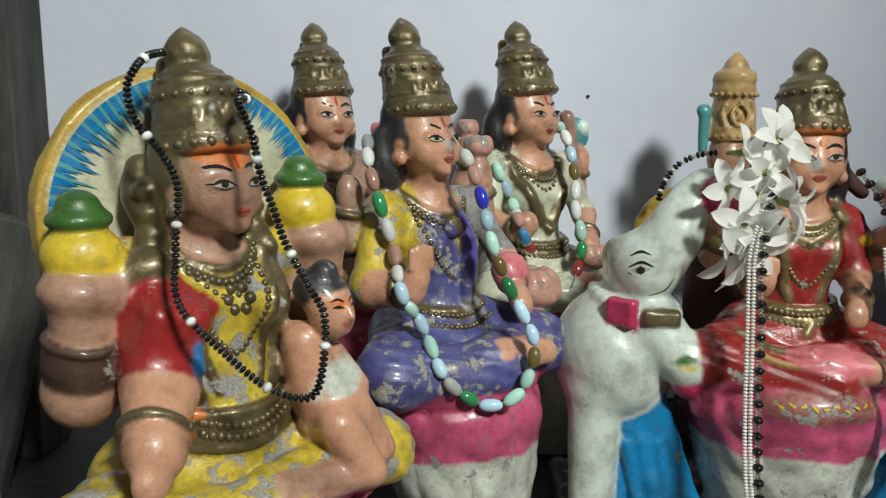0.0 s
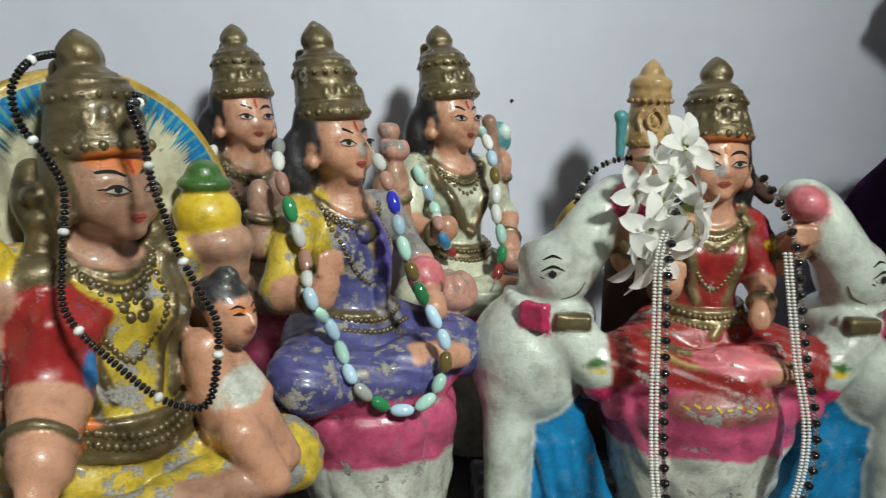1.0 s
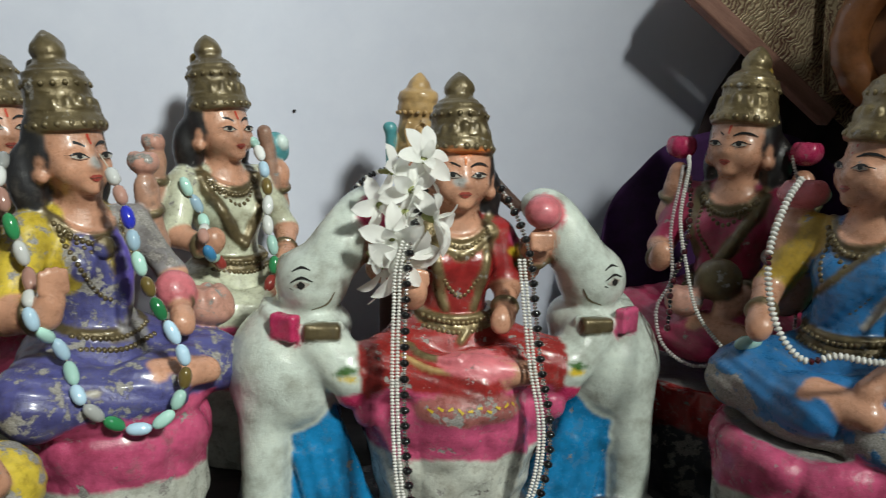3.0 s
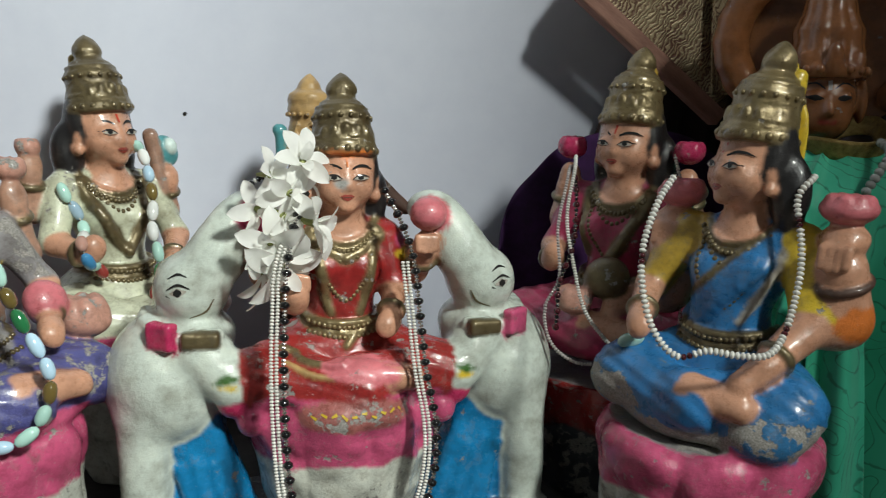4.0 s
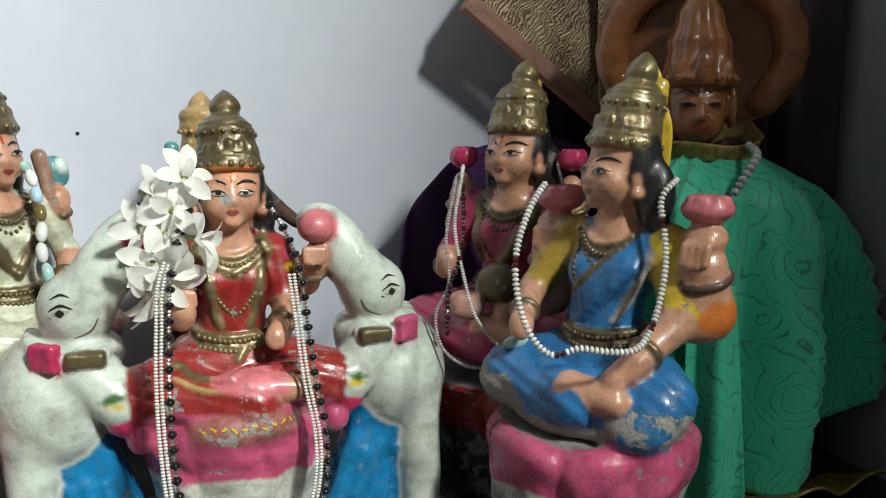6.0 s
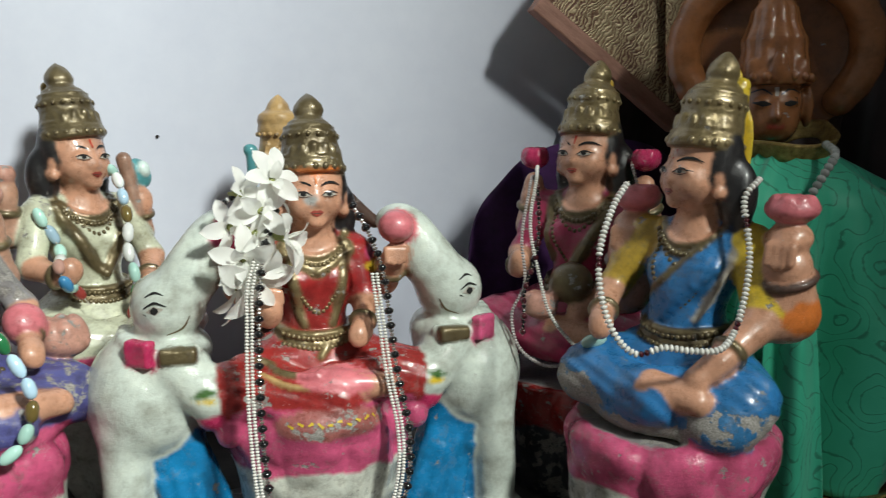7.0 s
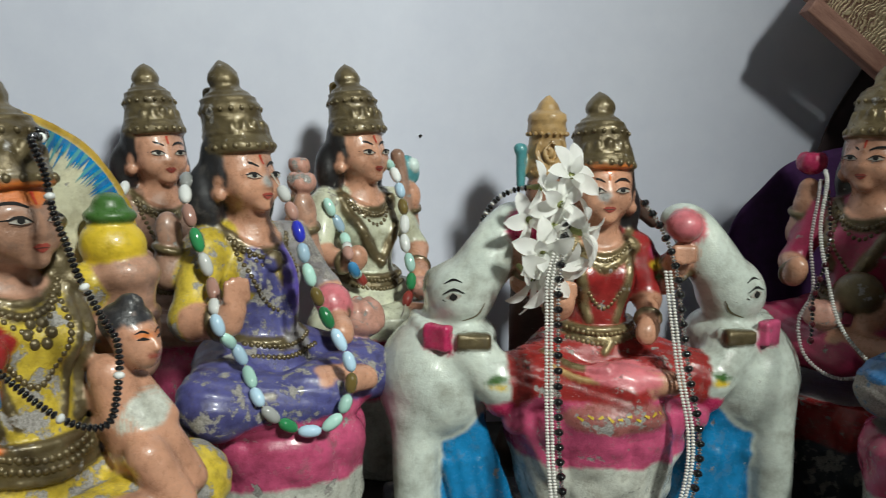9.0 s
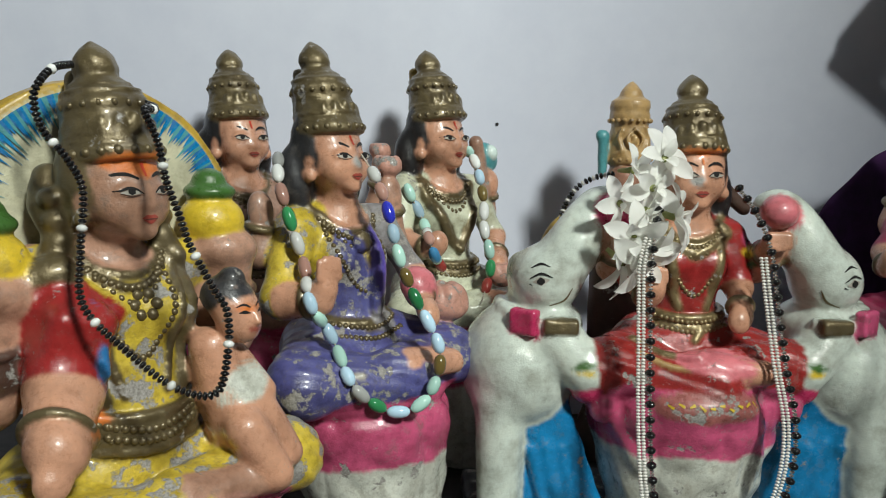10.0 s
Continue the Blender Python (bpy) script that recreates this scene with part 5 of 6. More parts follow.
def statue_amber():
    """Polished brown figure under a hood, wrapped in green silk."""
    s = Sculpt(0.0022).stand(0.758, 0.735, -36, 1.0)
    s.lathe((0, 0, 0), (0, 0, 1), [(0, 0.070), (0.03, 0.070), (0.06, 0.050), (0.24, 0.046), (0.285, 0.040), (0.315, 0.018), (0.33, 0.014)], "amber", 0.010)
    M = (np.array(Euler([radians(4), 0, radians(8)]).to_matrix()) , np.array((0, -0.006, 0.376)))
    s.ell((0, 0.004, 0.004), (0.030, 0.029, 0.033), "amber", 0.006, M=M)
    s.ell((0, -0.005, -0.016), (0.023, 0.022, 0.021), "amber", 0.012, M=M)
    s.cap((0, -0.026, 0.006), (0, -0.031, -0.007), 0.002, 0.0042, "amber", 0.006, M=M)
    s.ell((0, -0.024, -0.0175), (0.0090, 0.0036, 0.0026), "wornred", 0.002, M=M)
    for x in (-1, 1):
        s.ell((x * 0.034, 0.004, 0.000), (0.006, 0.010, 0.020), "amber", 0.003, M=M)
        s.ell((x * 0.012, -0.021, 0.006), (0.008, 0.006, 0.005), "amber", 0.004, M=M)
        s.stroke([(x * 0.004, 0.004), (x * 0.012, 0.005), (x * 0.021, 0.0055)], (0.001, 0.0060, 0.001), "black", M)
        s.stroke([(x * 0.004, 0.013), (x * 0.013, 0.0185), (x * 0.024, 0.014)], (0.0012, 0.002, 0.0006), "black", M)
    s.stroke([(0, 0.012), (0, 0.022)], (0.003, 0.004), "eyewhite", M)
    prof = [(0, 0.034), (0.008, 0.037), (0.014, 0.033), (0.035, 0.030), (0.045, 0.031), (0.060, 0.024), (0.075, 0.021), (0.090, 0.012), (0.098, 0.003)]
    s.lathe((0, 0.004, 0.020), (0, 0.12, 1), prof, "amber", 0.003, flutes=10, amp=0.10, M=M)
    s.bead_ring((0, 0.005, 0.027), (0, 0.12, 1), 0.036, 18, 0.0045, "amber", M)
    for x in (-1, 1):
        s.ell((x * 0.020, -0.018, 0.034), (0.008, 0.006, 0.014), "amber", 0.003, rot=(0, x * 24, 0), M=M)
    s.ell((0, -0.030, 0.040), (0.008, 0.006, 0.016), "amber", 0.003, M=M)
    # serpent hood arching over
    ring = [(math.sin(a) * 0.088, 0.030 - 0.012 * math.cos(a), 0.435 + math.cos(a) * 0.078) for a in np.linspace(-2.3, 2.3, 13)]
    s.tube(ring, 0.016, "amber", 0.008, 20)
    s.lathe((0, 0.052, 0.430), (0, 1, 0), [(-0.006, 0.0), (-0.006, 0.088), (0.006, 0.090), (0.006, 0)], "amber", 0.006)
    s.build("deity_statue", "polished brown deity statue under a serpent hood wrapped in green silk", "statue", GROUP)
    return s


S_RED, S_VIOLET, S_IVORY, S_BEIGE = statue_elephants(), statue_violet(), statue_ivory(), statue_beige()
S_HALO, S_BLUE, S_MAGENTA, S_CREAM, S_AMBER = statue_halo(), statue_blue(), statue_magenta(), statue_cream(), statue_amber()


# ---- cloths and boards on the shaded side ----
def silk_wrap(u, v):
    """Silk pinned at the neck and falling in deep folds; its hem is cut uneven."""
    a = radians(-205 + 230 * u)
    hem = 0.012 + 0.085 * max(0.0, math.sin((u - 0.50) * 5.2)) ** 2
    drop = v ** 0.9
    rad = 0.030 + 0.052 * min(1.0, v * 9) ** 0.8 + 0.032 * drop
    fold = (0.55 - abs(math.sin(a * 5.4 + 1.1 * math.sin(a * 2.3) + 1.3 * v)) ** 0.8) * 0.050 * min(1.0, 0.15 + v * 1.6) + 0.007 * math.sin(a * 14 + 5 * v + math.sin(7 * v)) * min(1.0, v * 3)
    wide = 1.0 + 0.40 * max(0.0, math.cos(a - radians(-10))) * min(1.0, v * 5)
    r = (rad + fold) * wide
    z = 0.335 - 0.022 * min(1, v * 6) - (0.313 - hem) * v
    return (r * math.cos(a), r * math.sin(a) * 0.85, z)


wrap = tagged(sheet(silk_wrap, 150, 46, SILK, "silk_drape"), "green printed silk drape with dark sprigs round a statue", "cloth")
wrap.matrix_world = pose(0.772, 0.728, 0.0)


def neck_band(u, v):
    a = 2 * math.pi * u
    r = 0.040 + 0.009 * v + 0.003 * math.sin(a * 5)
    return (r * math.cos(a), r * math.sin(a) * 0.9, 0.330 + 0.018 * v + 0.006 * math.sin(a * 2 + 1) + 0.010 * math.cos(a - 0.3))


band = tagged(sheet(neck_band, 60, 5, GOLDTRIM, "neck_cloth", 0.002, True), "crumpled gold zari neck cloth on a statue", "cloth")
band.matrix_world = pose(0.772, 0.728, 0.0)


def hem_cloth(u, v):
    x = -0.10 + 0.22 * u
    return (x, 0.02 * math.sin(u * 9) + 0.05 * v - 0.02, 0.006 + 0.030 * (1 - v) * (0.6 + 0.4 * math.sin(u * 14)))


hem = tagged(sheet(hem_cloth, 50, 8, GOLDTRIM, "hem_cloth", 0.002), "gold-bordered cloth end lying on the shelf", "cloth")


def silk_panel(u, v):
    return (-0.026 + 0.052 * u * (0.8 + 0.35 * v), 0.010 * math.sin(u * 7.5 + v) - 0.012 * math.sin(v * 2.6), 0.205 * (1 - v) + 0.012)


panel = tagged(sheet(silk_panel, 30, 36, SILK, "silk_stole", 0.0015), "hanging end of green printed silk with dark sprigs", "cloth")
panel.matrix_world = pose(0.708, 0.625, 0.0, 0, 0, -30)
hem.matrix_world = pose(0.775, 0.62, 0.0, 0, 0, -12)


def velvet(u, v):
    a = math.pi * u
    x = 0.17 * math.cos(math.pi - a)
    z = 0.345 * v * (0.35 + 0.65 * math.sin(a) ** 0.6)
    y = -0.055 * math.sin(a) * (1 - v) + 0.006 * math.sin(u * 34 + v * 3)
    return (x, y, z)


tagged(sheet(velvet, 90, 30, PURPLE, "velvet_cloth", 0.003), "dark purple velvet cloth heaped behind the statues", "cloth").matrix_world = pose(0.668, 0.925, 0.0)


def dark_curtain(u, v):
    """A near-black sheet added as the wall's shade; its free edge slants."""
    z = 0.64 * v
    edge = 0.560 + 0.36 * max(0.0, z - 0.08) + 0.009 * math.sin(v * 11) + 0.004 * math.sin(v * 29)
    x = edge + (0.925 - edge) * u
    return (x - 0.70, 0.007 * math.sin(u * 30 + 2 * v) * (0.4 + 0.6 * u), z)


wall_shade = tagged(sheet(dark_curtain, 110, 30, SHADE_SHEET, "dark_curtain", 0.002), "near-black maroon sheet added as shade on the wall", "cloth")
wall_shade.matrix_world = pose(0.70, 0.996, 0.001)



# Added near-black sheet that darkens the pier's far end, standing in for shade.
def pier_shade_sheet(u, v):
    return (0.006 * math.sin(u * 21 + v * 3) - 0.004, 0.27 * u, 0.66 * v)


side_shade = tagged(sheet(pier_shade_sheet, 60, 24, SHADE_SHEET, "side_curtain", 0.002), "near-black maroon sheet added along the pier as shade", "cloth")
side_shade.matrix_world = pose(0.922, 0.715, 0.001)

# brocade-covered board with a wooden edge, propped above the statues
canopy = tagged(new("brocade_panel"), "gold brocade cloth on a pinkish wooden frame propped at the wall", "panel")
canopy.matrix_world = pose(0.672, 0.925, 0.425, 0, 36.5, 0)


def pleat(u, v):
    return (-0.110 + 0.26 * u, 0.006 * math.sin(u * 3.1) - 0.010 * math.exp(-((u - 0.80) / 0.05) ** 2) + 0.004 * math.sin(v * 9 + u * 5), 0.010 + 0.20 * v)


cloth = sheet(pleat, 70, 40, BROCADE, "brocade", 0.002)
cloth.parent = canopy
bar = part("frame_bar", slab((0.232, 0.020, 0.020), 0.002), PINKWOOD, canopy, "worn pinkish wooden bar", smooth=False)
bar.matrix_local = pose(0.0, -0.006, 0.002)
stile = part("frame_stile", slab((0.020, 0.018, 0.21), 0.002), PINKWOOD, canopy, smooth=False)
stile.matrix_local = pose(-0.112, 0.004, 0.115)


def fall(u, v):
    return (-0.030 + 0.075 * u, 0.012 * math.sin(u * 8 + v * 2) - 0.004, 0.16 * v)


side_fall = sheet(fall, 26, 30, BROCADE, "side_fall", 0.002)
side_fall.parent = canopy
side_fall.matrix_local = canopy.matrix_world.inverted() @ pose(0.775, 0.905, 0.385)


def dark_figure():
    """A dim figure at the shaded end; all-over dark brown paint carries its shade."""
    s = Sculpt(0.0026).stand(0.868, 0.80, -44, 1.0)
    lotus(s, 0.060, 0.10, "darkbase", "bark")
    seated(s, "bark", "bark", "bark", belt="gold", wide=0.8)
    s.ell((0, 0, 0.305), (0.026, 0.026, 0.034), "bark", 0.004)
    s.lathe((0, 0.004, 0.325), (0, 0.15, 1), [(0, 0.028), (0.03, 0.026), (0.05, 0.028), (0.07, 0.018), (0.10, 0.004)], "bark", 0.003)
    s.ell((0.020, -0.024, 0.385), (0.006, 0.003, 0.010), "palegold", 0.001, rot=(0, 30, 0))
    s.build("deity_statue", "deity statue by the pier, its deep shade painted in dark brown", "statue", GROUP)


dark_figure()


# ---- bead strings and flowers ----
def bead_shape(name, kind):
    bm = bmesh.new()
    if kind == "oval":
        bmesh.ops.create_uvsphere(bm, u_segments=10, v_segments=7, radius=1.0)
        for v in bm.verts:
            v.co.z = math.copysign(abs(v.co.z) ** 0.8, v.co.z)
    elif kind == "seed":
        bmesh.ops.create_uvsphere(bm, u_segments=7, v_segments=5, radius=1.0)
    else:
        bmesh.ops.create_icosphere(bm, subdivisions=1, radius=1.0)
    me = bpy.data.meshes.new(name)
    bm.to_mesh(me)
    bm.free()
    if kind != "cut":
        me.polygons.foreach_set("use_smooth", np.ones(len(me.polygons), bool))
    return me


SHAPES = {}


def bead_mesh(kind, colour):
    if (kind, colour) not in SHAPES:
        me = bead_shape("bead", kind)
        me.materials.append(BEADS[colour])
        SHAPES[kind, colour] = me
    return SHAPES[kind, colour]


def drape(ctrl, over, r, n=160):
    """A smooth hanging line through ctrl (x, y, z) that lies in front of the figures it crosses."""
    q = spline(ctrl, n)
    y = q[:, 1].copy()
    for s in over:
        f = s.front(q[:, [0, 2]])[:, 1] - r * 0.9
        y = np.where(np.isnan(f), y, np.minimum(y, f))
    for _ in range(3):
        soft = np.convolve(np.pad(y, 2, mode="edge"), np.ones(5) / 5, "valid")
        y = np.minimum(y, soft)
    q[:, 1] = np.convolve(np.pad(y, 2, mode="edge"), np.ones(5) / 5, "valid")
    return q


def necklace(name, label, line, beads, string_r=0.0005, category="necklace", closed=False):
    """A thread with beads strung along it. beads: (kind, colour, half length, half width), taken in turn."""
    top = tagged(new(name), label, category)
    base = Vector(line[-1 if line[-1][2] < line[0][2] else 0])
    top.location = base
    cu = bpy.data.curves.new("thread", "CURVE")
    cu.dimensions, cu.bevel_depth, cu.bevel_resolution = "3D", string_r, 1
    sp = cu.splines.new("POLY")
    sp.points.add(len(line) - 1)
    for p, q in zip(sp.points, line):
        p.co = (*(Vector(q) - base), 1)
    sp.use_cyclic_u = closed
    cu.materials.append(THREAD)
    th = new("thread", cu)
    th.parent = top
    run = np.concatenate([[0], np.cumsum(np.linalg.norm(np.diff(line, axis=0), axis=1))])
    s, i = 0.0, 0
    while i < 420:
        kind, colour, hl, hw = beads(i)
        if s + 2 * hl > run[-1]:
            break
        p, a, b = (np.array([np.interp(s + d, run, line[:, k]) for k in range(3)]) for d in (hl, 0, 2 * hl))
        o = new("bead", bead_mesh(kind, colour))
        o.parent = top
        turn = Vector(b - a).to_track_quat("Z", "Y").to_matrix().to_4x4()
        o.matrix_local = Matrix.Translation(Vector(p) - base) @ turn @ Matrix.Diagonal((hw, hw, hl, 1))
        s += 2 * hl * 1.01
        i += 1
    return top


def in_turn(*seq):
    return lambda i: seq[i % len(seq)]


rng = random.Random(5)


def ovals(pattern, hl=0.0088, hw=0.0050):
    sizes = [rng.uniform(0.86, 1.12) for _ in range(60)]
    return lambda i: ("oval", pattern[i % len(pattern)], hl * sizes[i % 60], hw * (0.9 + 0.1 * sizes[(i + 7) % 60]))


# violet figure's string of long glass beads
line = drape([(-0.040, 0.70, 0.318), (-0.036, 0.67, 0.300), (-0.028, 0.66, 0.275), (-0.017, 0.655, 0.243), (-0.006, 0.65, 0.209), (0.010, 0.645, 0.176), (0.027, 0.64, 0.148), (0.050, 0.636, 0.131),
              (0.072, 0.638, 0.136), (0.083, 0.645, 0.152), (0.086, 0.65, 0.172), (0.079, 0.655, 0.190), (0.066, 0.66, 0.214), (0.054, 0.665, 0.244), (0.046, 0.675, 0.275), (0.036, 0.685, 0.300), (0.024, 0.70, 0.318)], [S_VIOLET], 0.005)
necklace("bead_necklace", "long milky, mint and green glass bead necklace on a violet-clad statue", line,
         ovals(["grey", "white", "rose", "green", "white", "rose", "white", "sky", "mint", "sky", "mint", "sky", "grey", "green", "sky", "mint", "mint", "olive", "sky", "sky", "green", "olive", "mint", "sky", "blue", "rose", "white", "white", "white", "green", "mint", "rose", "rose", "white", "sky", "white", "mint"]))
line = drape([(0.060, 0.90, 0.286), (0.066, 0.885, 0.272), (0.078, 0.87, 0.248), (0.086, 0.86, 0.225), (0.094, 0.855, 0.208), (0.104, 0.85, 0.196)], [S_IVORY], 0.005)
necklace("bead_necklace", "pastel glass bead string on an ivory-clad statue", line, ovals(["mint", "sky", "mint", "white", "rose", "azure", "mint", "red"], 0.0095, 0.0055))
line = drape([(0.124, 0.92, 0.320), (0.132, 0.90, 0.305), (0.139, 0.885, 0.272), (0.139, 0.87, 0.243), (0.145, 0.86, 0.215), (0.143, 0.855, 0.192), (0.134, 0.85, 0.172)], [S_IVORY], 0.005)
necklace("bead_necklace", "pale blue and white glass bead string with red ends", line, ovals(["mint", "white", "sky", "olive", "white", "white", "mint", "green", "red", "red"], 0.0092, 0.0055))
line = drape([(-0.128, 0.86, 0.302), (-0.130, 0.85, 0.288), (-0.124, 0.845, 0.268), (-0.114, 0.84, 0.248)], [S_BEIGE], 0.005)
necklace("bead_necklace", "short pastel glass bead string on a beige statue", line, ovals(["white", "mint", "sky", "white"], 0.0088, 0.005))

# black seed beads round the haloed figure
line = drape([(-0.130, 0.540, 0.369), (-0.134, 0.520, 0.366), (-0.136, 0.505, 0.358), (-0.138, 0.500, 0.348), (-0.133, 0.497, 0.332), (-0.119, 0.492, 0.317), (-0.109, 0.486, 0.300), (-0.110, 0.482, 0.269), (-0.108, 0.478, 0.241), (-0.084, 0.474, 0.217), (-0.060, 0.472, 0.199), (-0.040, 0.472, 0.196), (-0.034, 0.474, 0.214), (-0.034, 0.478, 0.237), (-0.043, 0.484, 0.251), (-0.055, 0.486, 0.273), (-0.061, 0.489, 0.289), (-0.068, 0.492, 0.306), (-0.074, 0.500, 0.326), (-0.083, 0.508, 0.343), (-0.084, 0.530, 0.344), (-0.094, 0.560, 0.348)], [S_HALO], 0.0024, 260)
necklace("bead_necklace", "black glass bead necklace with single white beads on a haloed statue", line,
         lambda i: ("seed", "white", 0.0022, 0.0031) if i % 17 == 6 else ("seed", "black", 0.00145, 0.0025))

# red figure: white seed strands paired with black and silver cut beads
side_a = [(0.262, 0.700, 0.296), (0.250, 0.672, 0.270), (0.240, 0.660, 0.240), (0.238, 0.652, 0.215), (0.236, 0.640, 0.181), (0.236, 0.634, 0.139), (0.239, 0.632, 0.090), (0.246, 0.632, 0.040)]
side_b = [(0.322, 0.700, 0.298), (0.333, 0.680, 0.274), (0.338, 0.670, 0.244), (0.341, 0.660, 0.204), (0.344, 0.648, 0.163), (0.350, 0.638, 0.121), (0.348, 0.634, 0.083), (0.336, 0.632, 0.040)]
cut_beads = in_turn(("seed", "black", 0.0030, 0.0041), ("cut", "silver", 0.0014, 0.0021), ("cut", "silver", 0.0014, 0.0021))
for path, sgn in ((side_a, 1), (side_b, 1)):
    for off, maker, lab in ((-0.0026, in_turn(("seed", "pearl", 0.00125, 0.0018)), "strand of white seed beads hanging over a red-clad statue"),
                            (0.0012, in_turn(("seed", "pearl", 0.00125, 0.0018)), "strand of white seed beads hanging over a red-clad statue"),
                            (0.0062, cut_beads, "strand of black and silver beads hanging over a red-clad statue")):
        if off < 0.004 and path is side_b:
            p = [(x + off, y, z) for x, y, z in path[2:]]
        elif off < 0.004:
            p = [(x + off, y, z) for x, y, z in path[1:]]
        else:
            p = [(x + off * (1 if z < 0.25 else 0.4), y - 0.001, z) for x, y, z in path]
        necklace("bead_strand", lab, drape(p, [S_RED], 0.0026, 200), maker, category="bead strand")

# black string behind the elephant's trunk
line = spline([(0.262, 0.840, 0.300), (0.244, 0.845, 0.296), (0.228, 0.850, 0.286), (0.216, 0.850, 0.268), (0.212, 0.845, 0.252)], 60)
necklace("bead_string", "black and white bead string behind the elephant", line, in_turn(("seed", "black", 0.0020, 0.0034), ("seed", "black", 0.0020, 0.0034), ("seed", "pearl", 0.0016, 0.0028)), category="bead strand")

# magenta figure
line = drape([(0.513, 0.752, 0.322), (0.503, 0.730, 0.311), (0.491, 0.715, 0.271), (0.495, 0.705, 0.230), (0.505, 0.695, 0.188), (0.532, 0.680, 0.154), (0.550, 0.672, 0.142)], [S_MAGENTA], 0.002)
necklace("bead_strand", "long silvery seed bead strand on a magenta-clad statue", line, in_turn(("seed", "pearl", 0.0012, 0.0020)), category="bead strand")
line = drape([(0.505, 0.745, 0.314), (0.496, 0.73, 0.300), (0.483, 0.715, 0.261), (0.482, 0.705, 0.220), (0.468, 0.700, 0.195), (0.470, 0.692, 0.168), (0.486, 0.684, 0.152), (0.507, 0.678, 0.149), (0.541, 0.674, 0.162), (0.570, 0.672, 0.170), (0.584, 0.676, 0.180), (0.587, 0.684, 0.216), (0.594, 0.694, 0.259), (0.598, 0.706, 0.290), (0.594, 0.72, 0.326)], [S_MAGENTA], 0.002, 220)
necklace("bead_strand", "fine dusty seed bead strand looped over a magenta-clad statue", line, in_turn(("seed", "dim", 0.0013, 0.0018)), category="bead strand")
line = drape([(0.508, 0.745, 0.314), (0.501, 0.72, 0.290), (0.496, 0.71, 0.250), (0.480, 0.70, 0.215), (0.476, 0.692, 0.196), (0.474, 0.690, 0.176)], [S_MAGENTA], 0.003)
necklace("bead_strand", "dark maroon cut bead strand on a magenta-clad statue", line, in_turn(("seed", "maroon", 0.0030, 0.0032), ("cut", "black", 0.0020, 0.0022), ("cut", "black", 0.0018, 0.0018)), category="bead strand")

# blue figure
line = drape([(0.610, 0.585, 0.320), (0.596, 0.560, 0.309), (0.592, 0.545, 0.285), (0.588, 0.535, 0.257), (0.575, 0.525, 0.225), (0.560, 0.515, 0.210), (0.546, 0.510, 0.204), (0.528, 0.515, 0.204), (0.512, 0.525, 0.205), (0.497, 0.535, 0.199), (0.485, 0.545, 0.212), (0.479, 0.555, 0.238), (0.482, 0.565, 0.269), (0.497, 0.575, 0.299), (0.515, 0.585, 0.318)], [S_BLUE], 0.003, 220)
necklace("bead_necklace", "white bead necklace with a few brown beads on a blue-clad statue", line,
         lambda i: ("seed", "maroon", 0.0020, 0.0024) if i % 23 in (11, 12) else ("seed", "pearl", 0.0017, 0.0028))
drop = tagged(new("pendant_bead", bead_mesh("oval", "mint")), "pale mint glass pendant bead on the blue-clad statue's knee", "bead")
drop.matrix_world = pose(0.512, 0.628, 0.184, 20, 70, 0) @ Matrix.Diagonal((0.006, 0.006, 0.011, 1))

# grey string over the green silk
line = spline([(0.782, 0.685, 0.341), (0.772, 0.660, 0.332), (0.755, 0.652, 0.316), (0.736, 0.648, 0.294)], 40)
necklace("bead_strand", "grey glass bead strand on the green silk", line, in_turn(("oval", "grey", 0.0036, 0.0044)), category="bead strand")


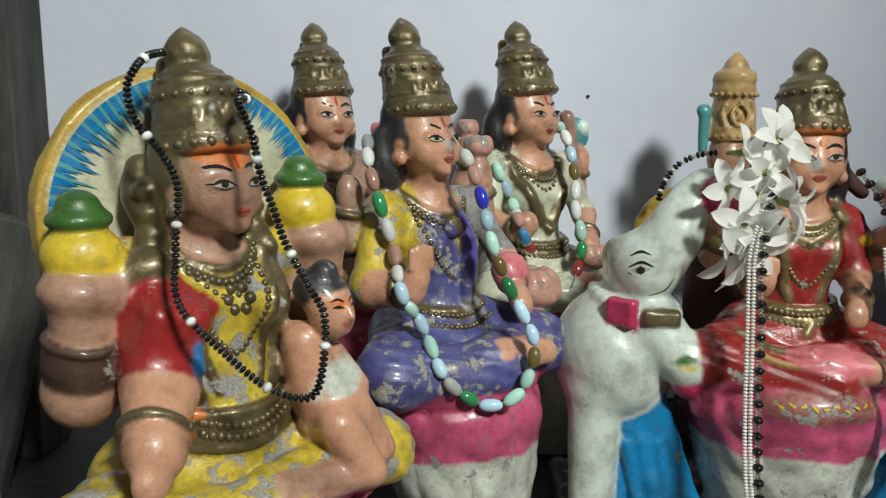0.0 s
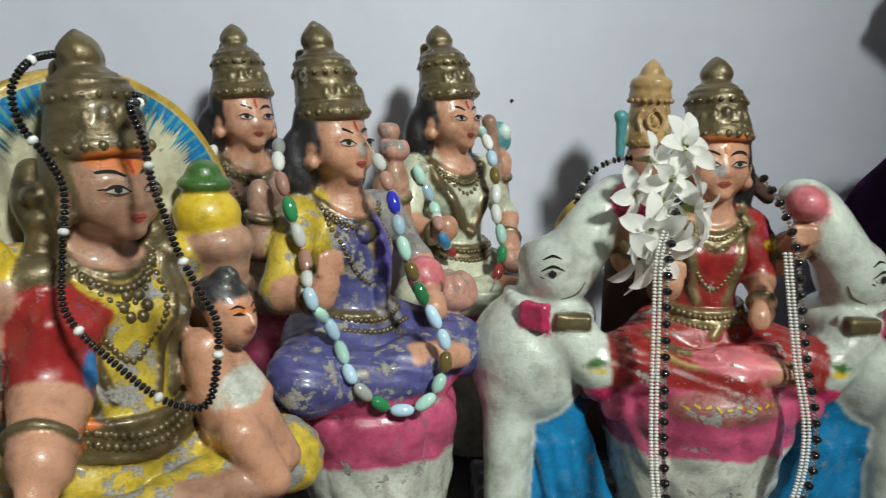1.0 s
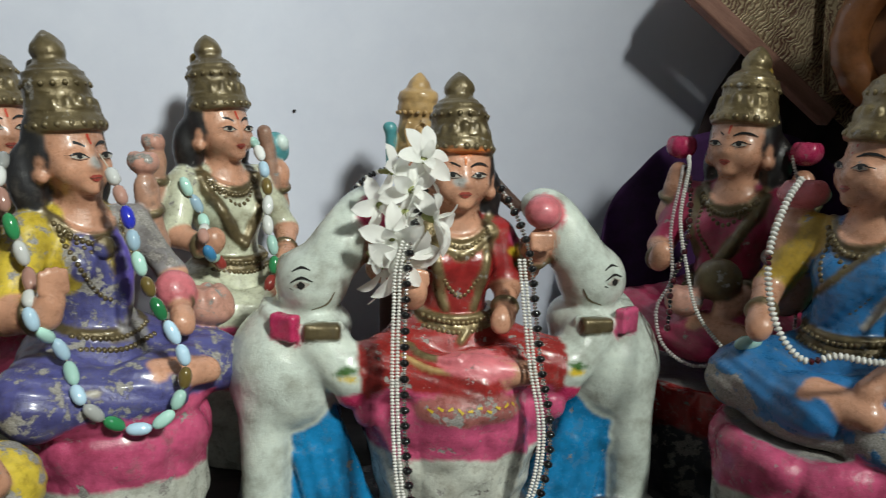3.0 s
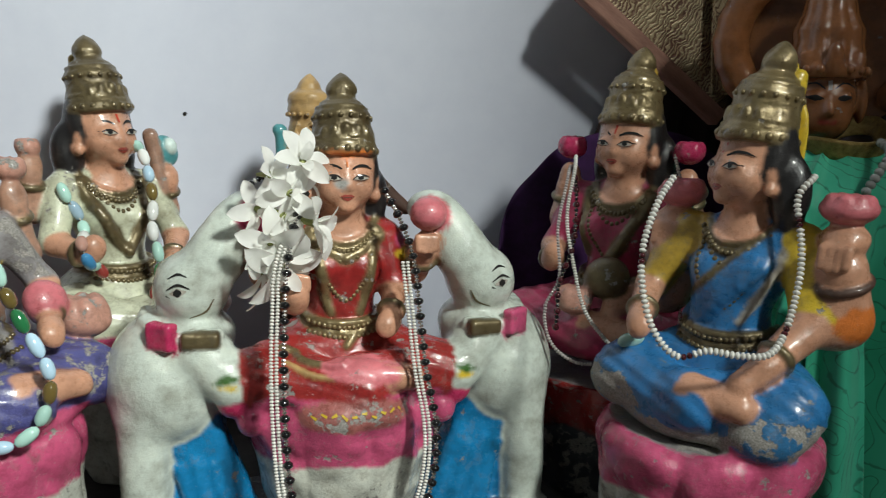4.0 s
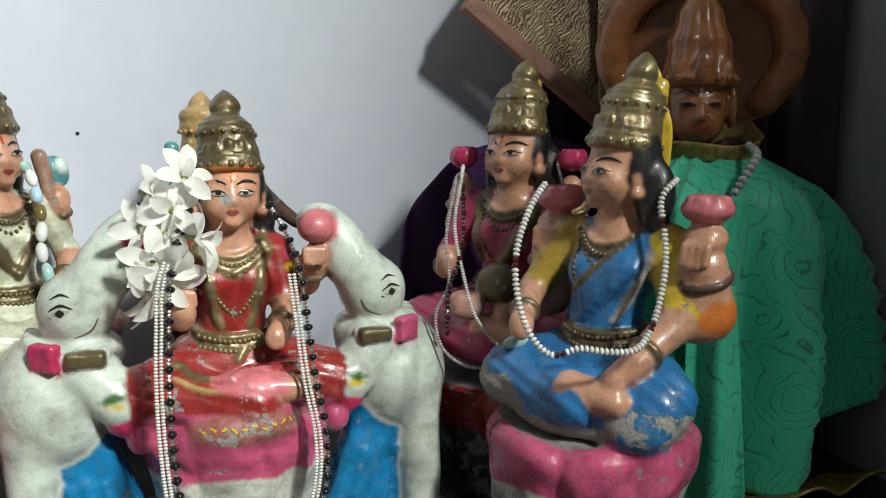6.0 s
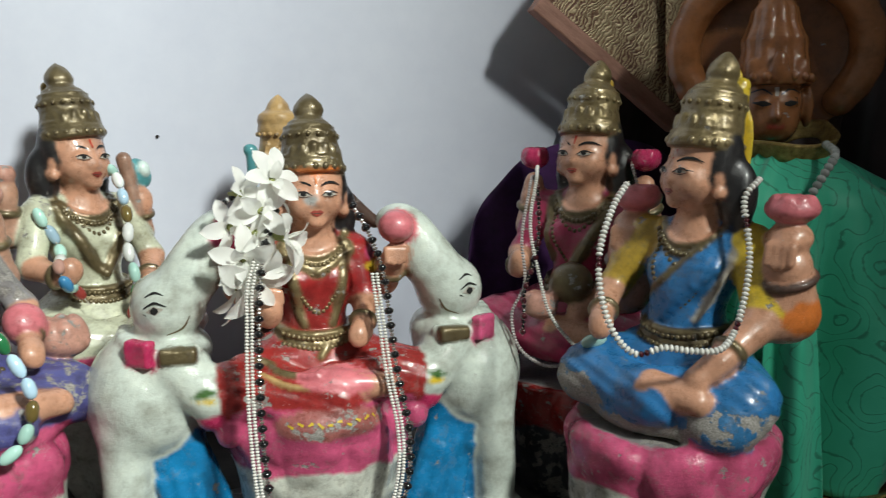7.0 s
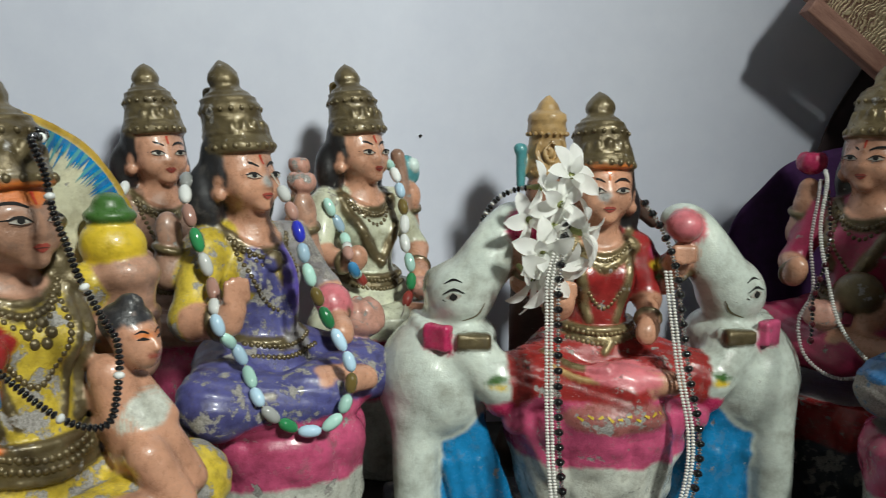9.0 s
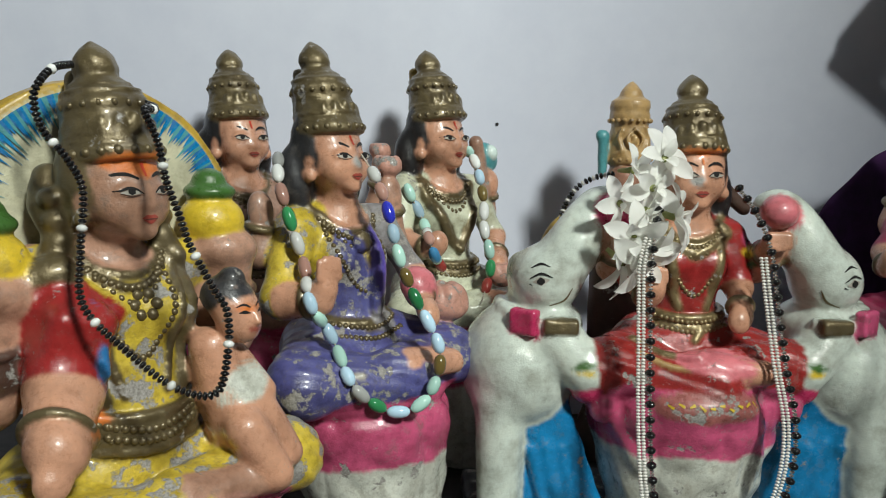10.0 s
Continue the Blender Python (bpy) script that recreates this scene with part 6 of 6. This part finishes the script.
def petal_mesh():
    """A long waxy petal, cupped and curled back at its tip."""
    bm = bmesh.new()
    nu, nv = 8, 4
    g = []
    for i in range(nu + 1):
        t = i / nu
        w = 0.0070 * (math.sin(math.pi * (0.10 + 0.86 * t)) ** 0.55) * math.sqrt(max(0.02, 1 - max(0, (t - 0.78) / 0.22) ** 2))
        row = []
        for j in range(nv + 1):
            u = 2 * j / nv - 1
            row.append(bm.verts.new((u * w, 0.003 + 0.0250 * t, 0.0040 * math.sin(t * 2.6) - 0.0050 * max(0, t - 0.5) ** 1.5 + 0.0022 * u * u * (1 - t * 0.6))))
        g.append(row)
    for i in range(nu):
        for j in range(nv):
            bm.faces.new((g[i][j], g[i][j + 1], g[i + 1][j + 1], g[i + 1][j]))
    return finish_mesh("petal", bm, PETAL)


def flower(parent, m, r, petals=6, size=1.0):
    bm = bmesh.new()
    bmesh.ops.create_cone(bm, cap_ends=True, segments=10, radius1=0.0016, radius2=0.0034, depth=0.016)
    bmesh.ops.translate(bm, vec=(0, 0, -0.004), verts=bm.verts)
    f = part("flower", bm, STALK, parent)
    f.matrix_local = m @ Matrix.Scale(size, 4)
    for i in range(petals):
        o = new("petal", PETAL_SHAPE)
        o.parent = f
        o.matrix_local = pose(0, 0, 0.003, r.uniform(-22, 34), r.uniform(-20, 20), 360 * i / petals + r.uniform(-12, 12)) @ Matrix.Scale(r.uniform(0.85, 1.1), 4)
    for i in range(2):
        o = new("petal", PETAL_SHAPE)
        o.parent = f
        o.matrix_local = pose(0, 0, 0.004, r.uniform(42, 66), r.uniform(-18, 18), 180 * i + r.uniform(0, 60)) @ Matrix.Scale(r.uniform(0.55, 0.75), 4)


PETAL_SHAPE = petal_mesh()
posy = tagged(new("flower_cluster"), "cluster of fresh white waxy flowers hung on the red-clad statue", "flowers")
posy.matrix_world = pose(0.2285, 0.704, 0.2466)
r8 = random.Random(11)
for x, y, z, rx, ry, rz, size in ((0.030, -0.012, 0.066, 70, 20, 10, 0.95), (0.006, -0.012, 0.058, 86, -24, 40, 0.85), (0.020, -0.018, 0.046, 92, 6, 20, 0.90), (0.034, -0.024, 0.026, 100, 26, 75, 1.05),
                                  (0.007, -0.026, 0.012, 100, -10, 0, 1.05), (0.012, -0.024, -0.004, 126, 0, 35, 1.15), (0.000, -0.018, -0.008, 132, -16, 60, 1.05), (0.022, -0.014, 0.004, 124, 14, 5, 0.95), (-0.002, -0.012, 0.034, 100, -24, 15, 0.85), (0.016, -0.020, 0.030, 110, 10, 48, 0.85)):
    flower(posy, pose(x * 1.07, y, z * 1.07, rx, ry, rz), r8, 6, size * 1.06)
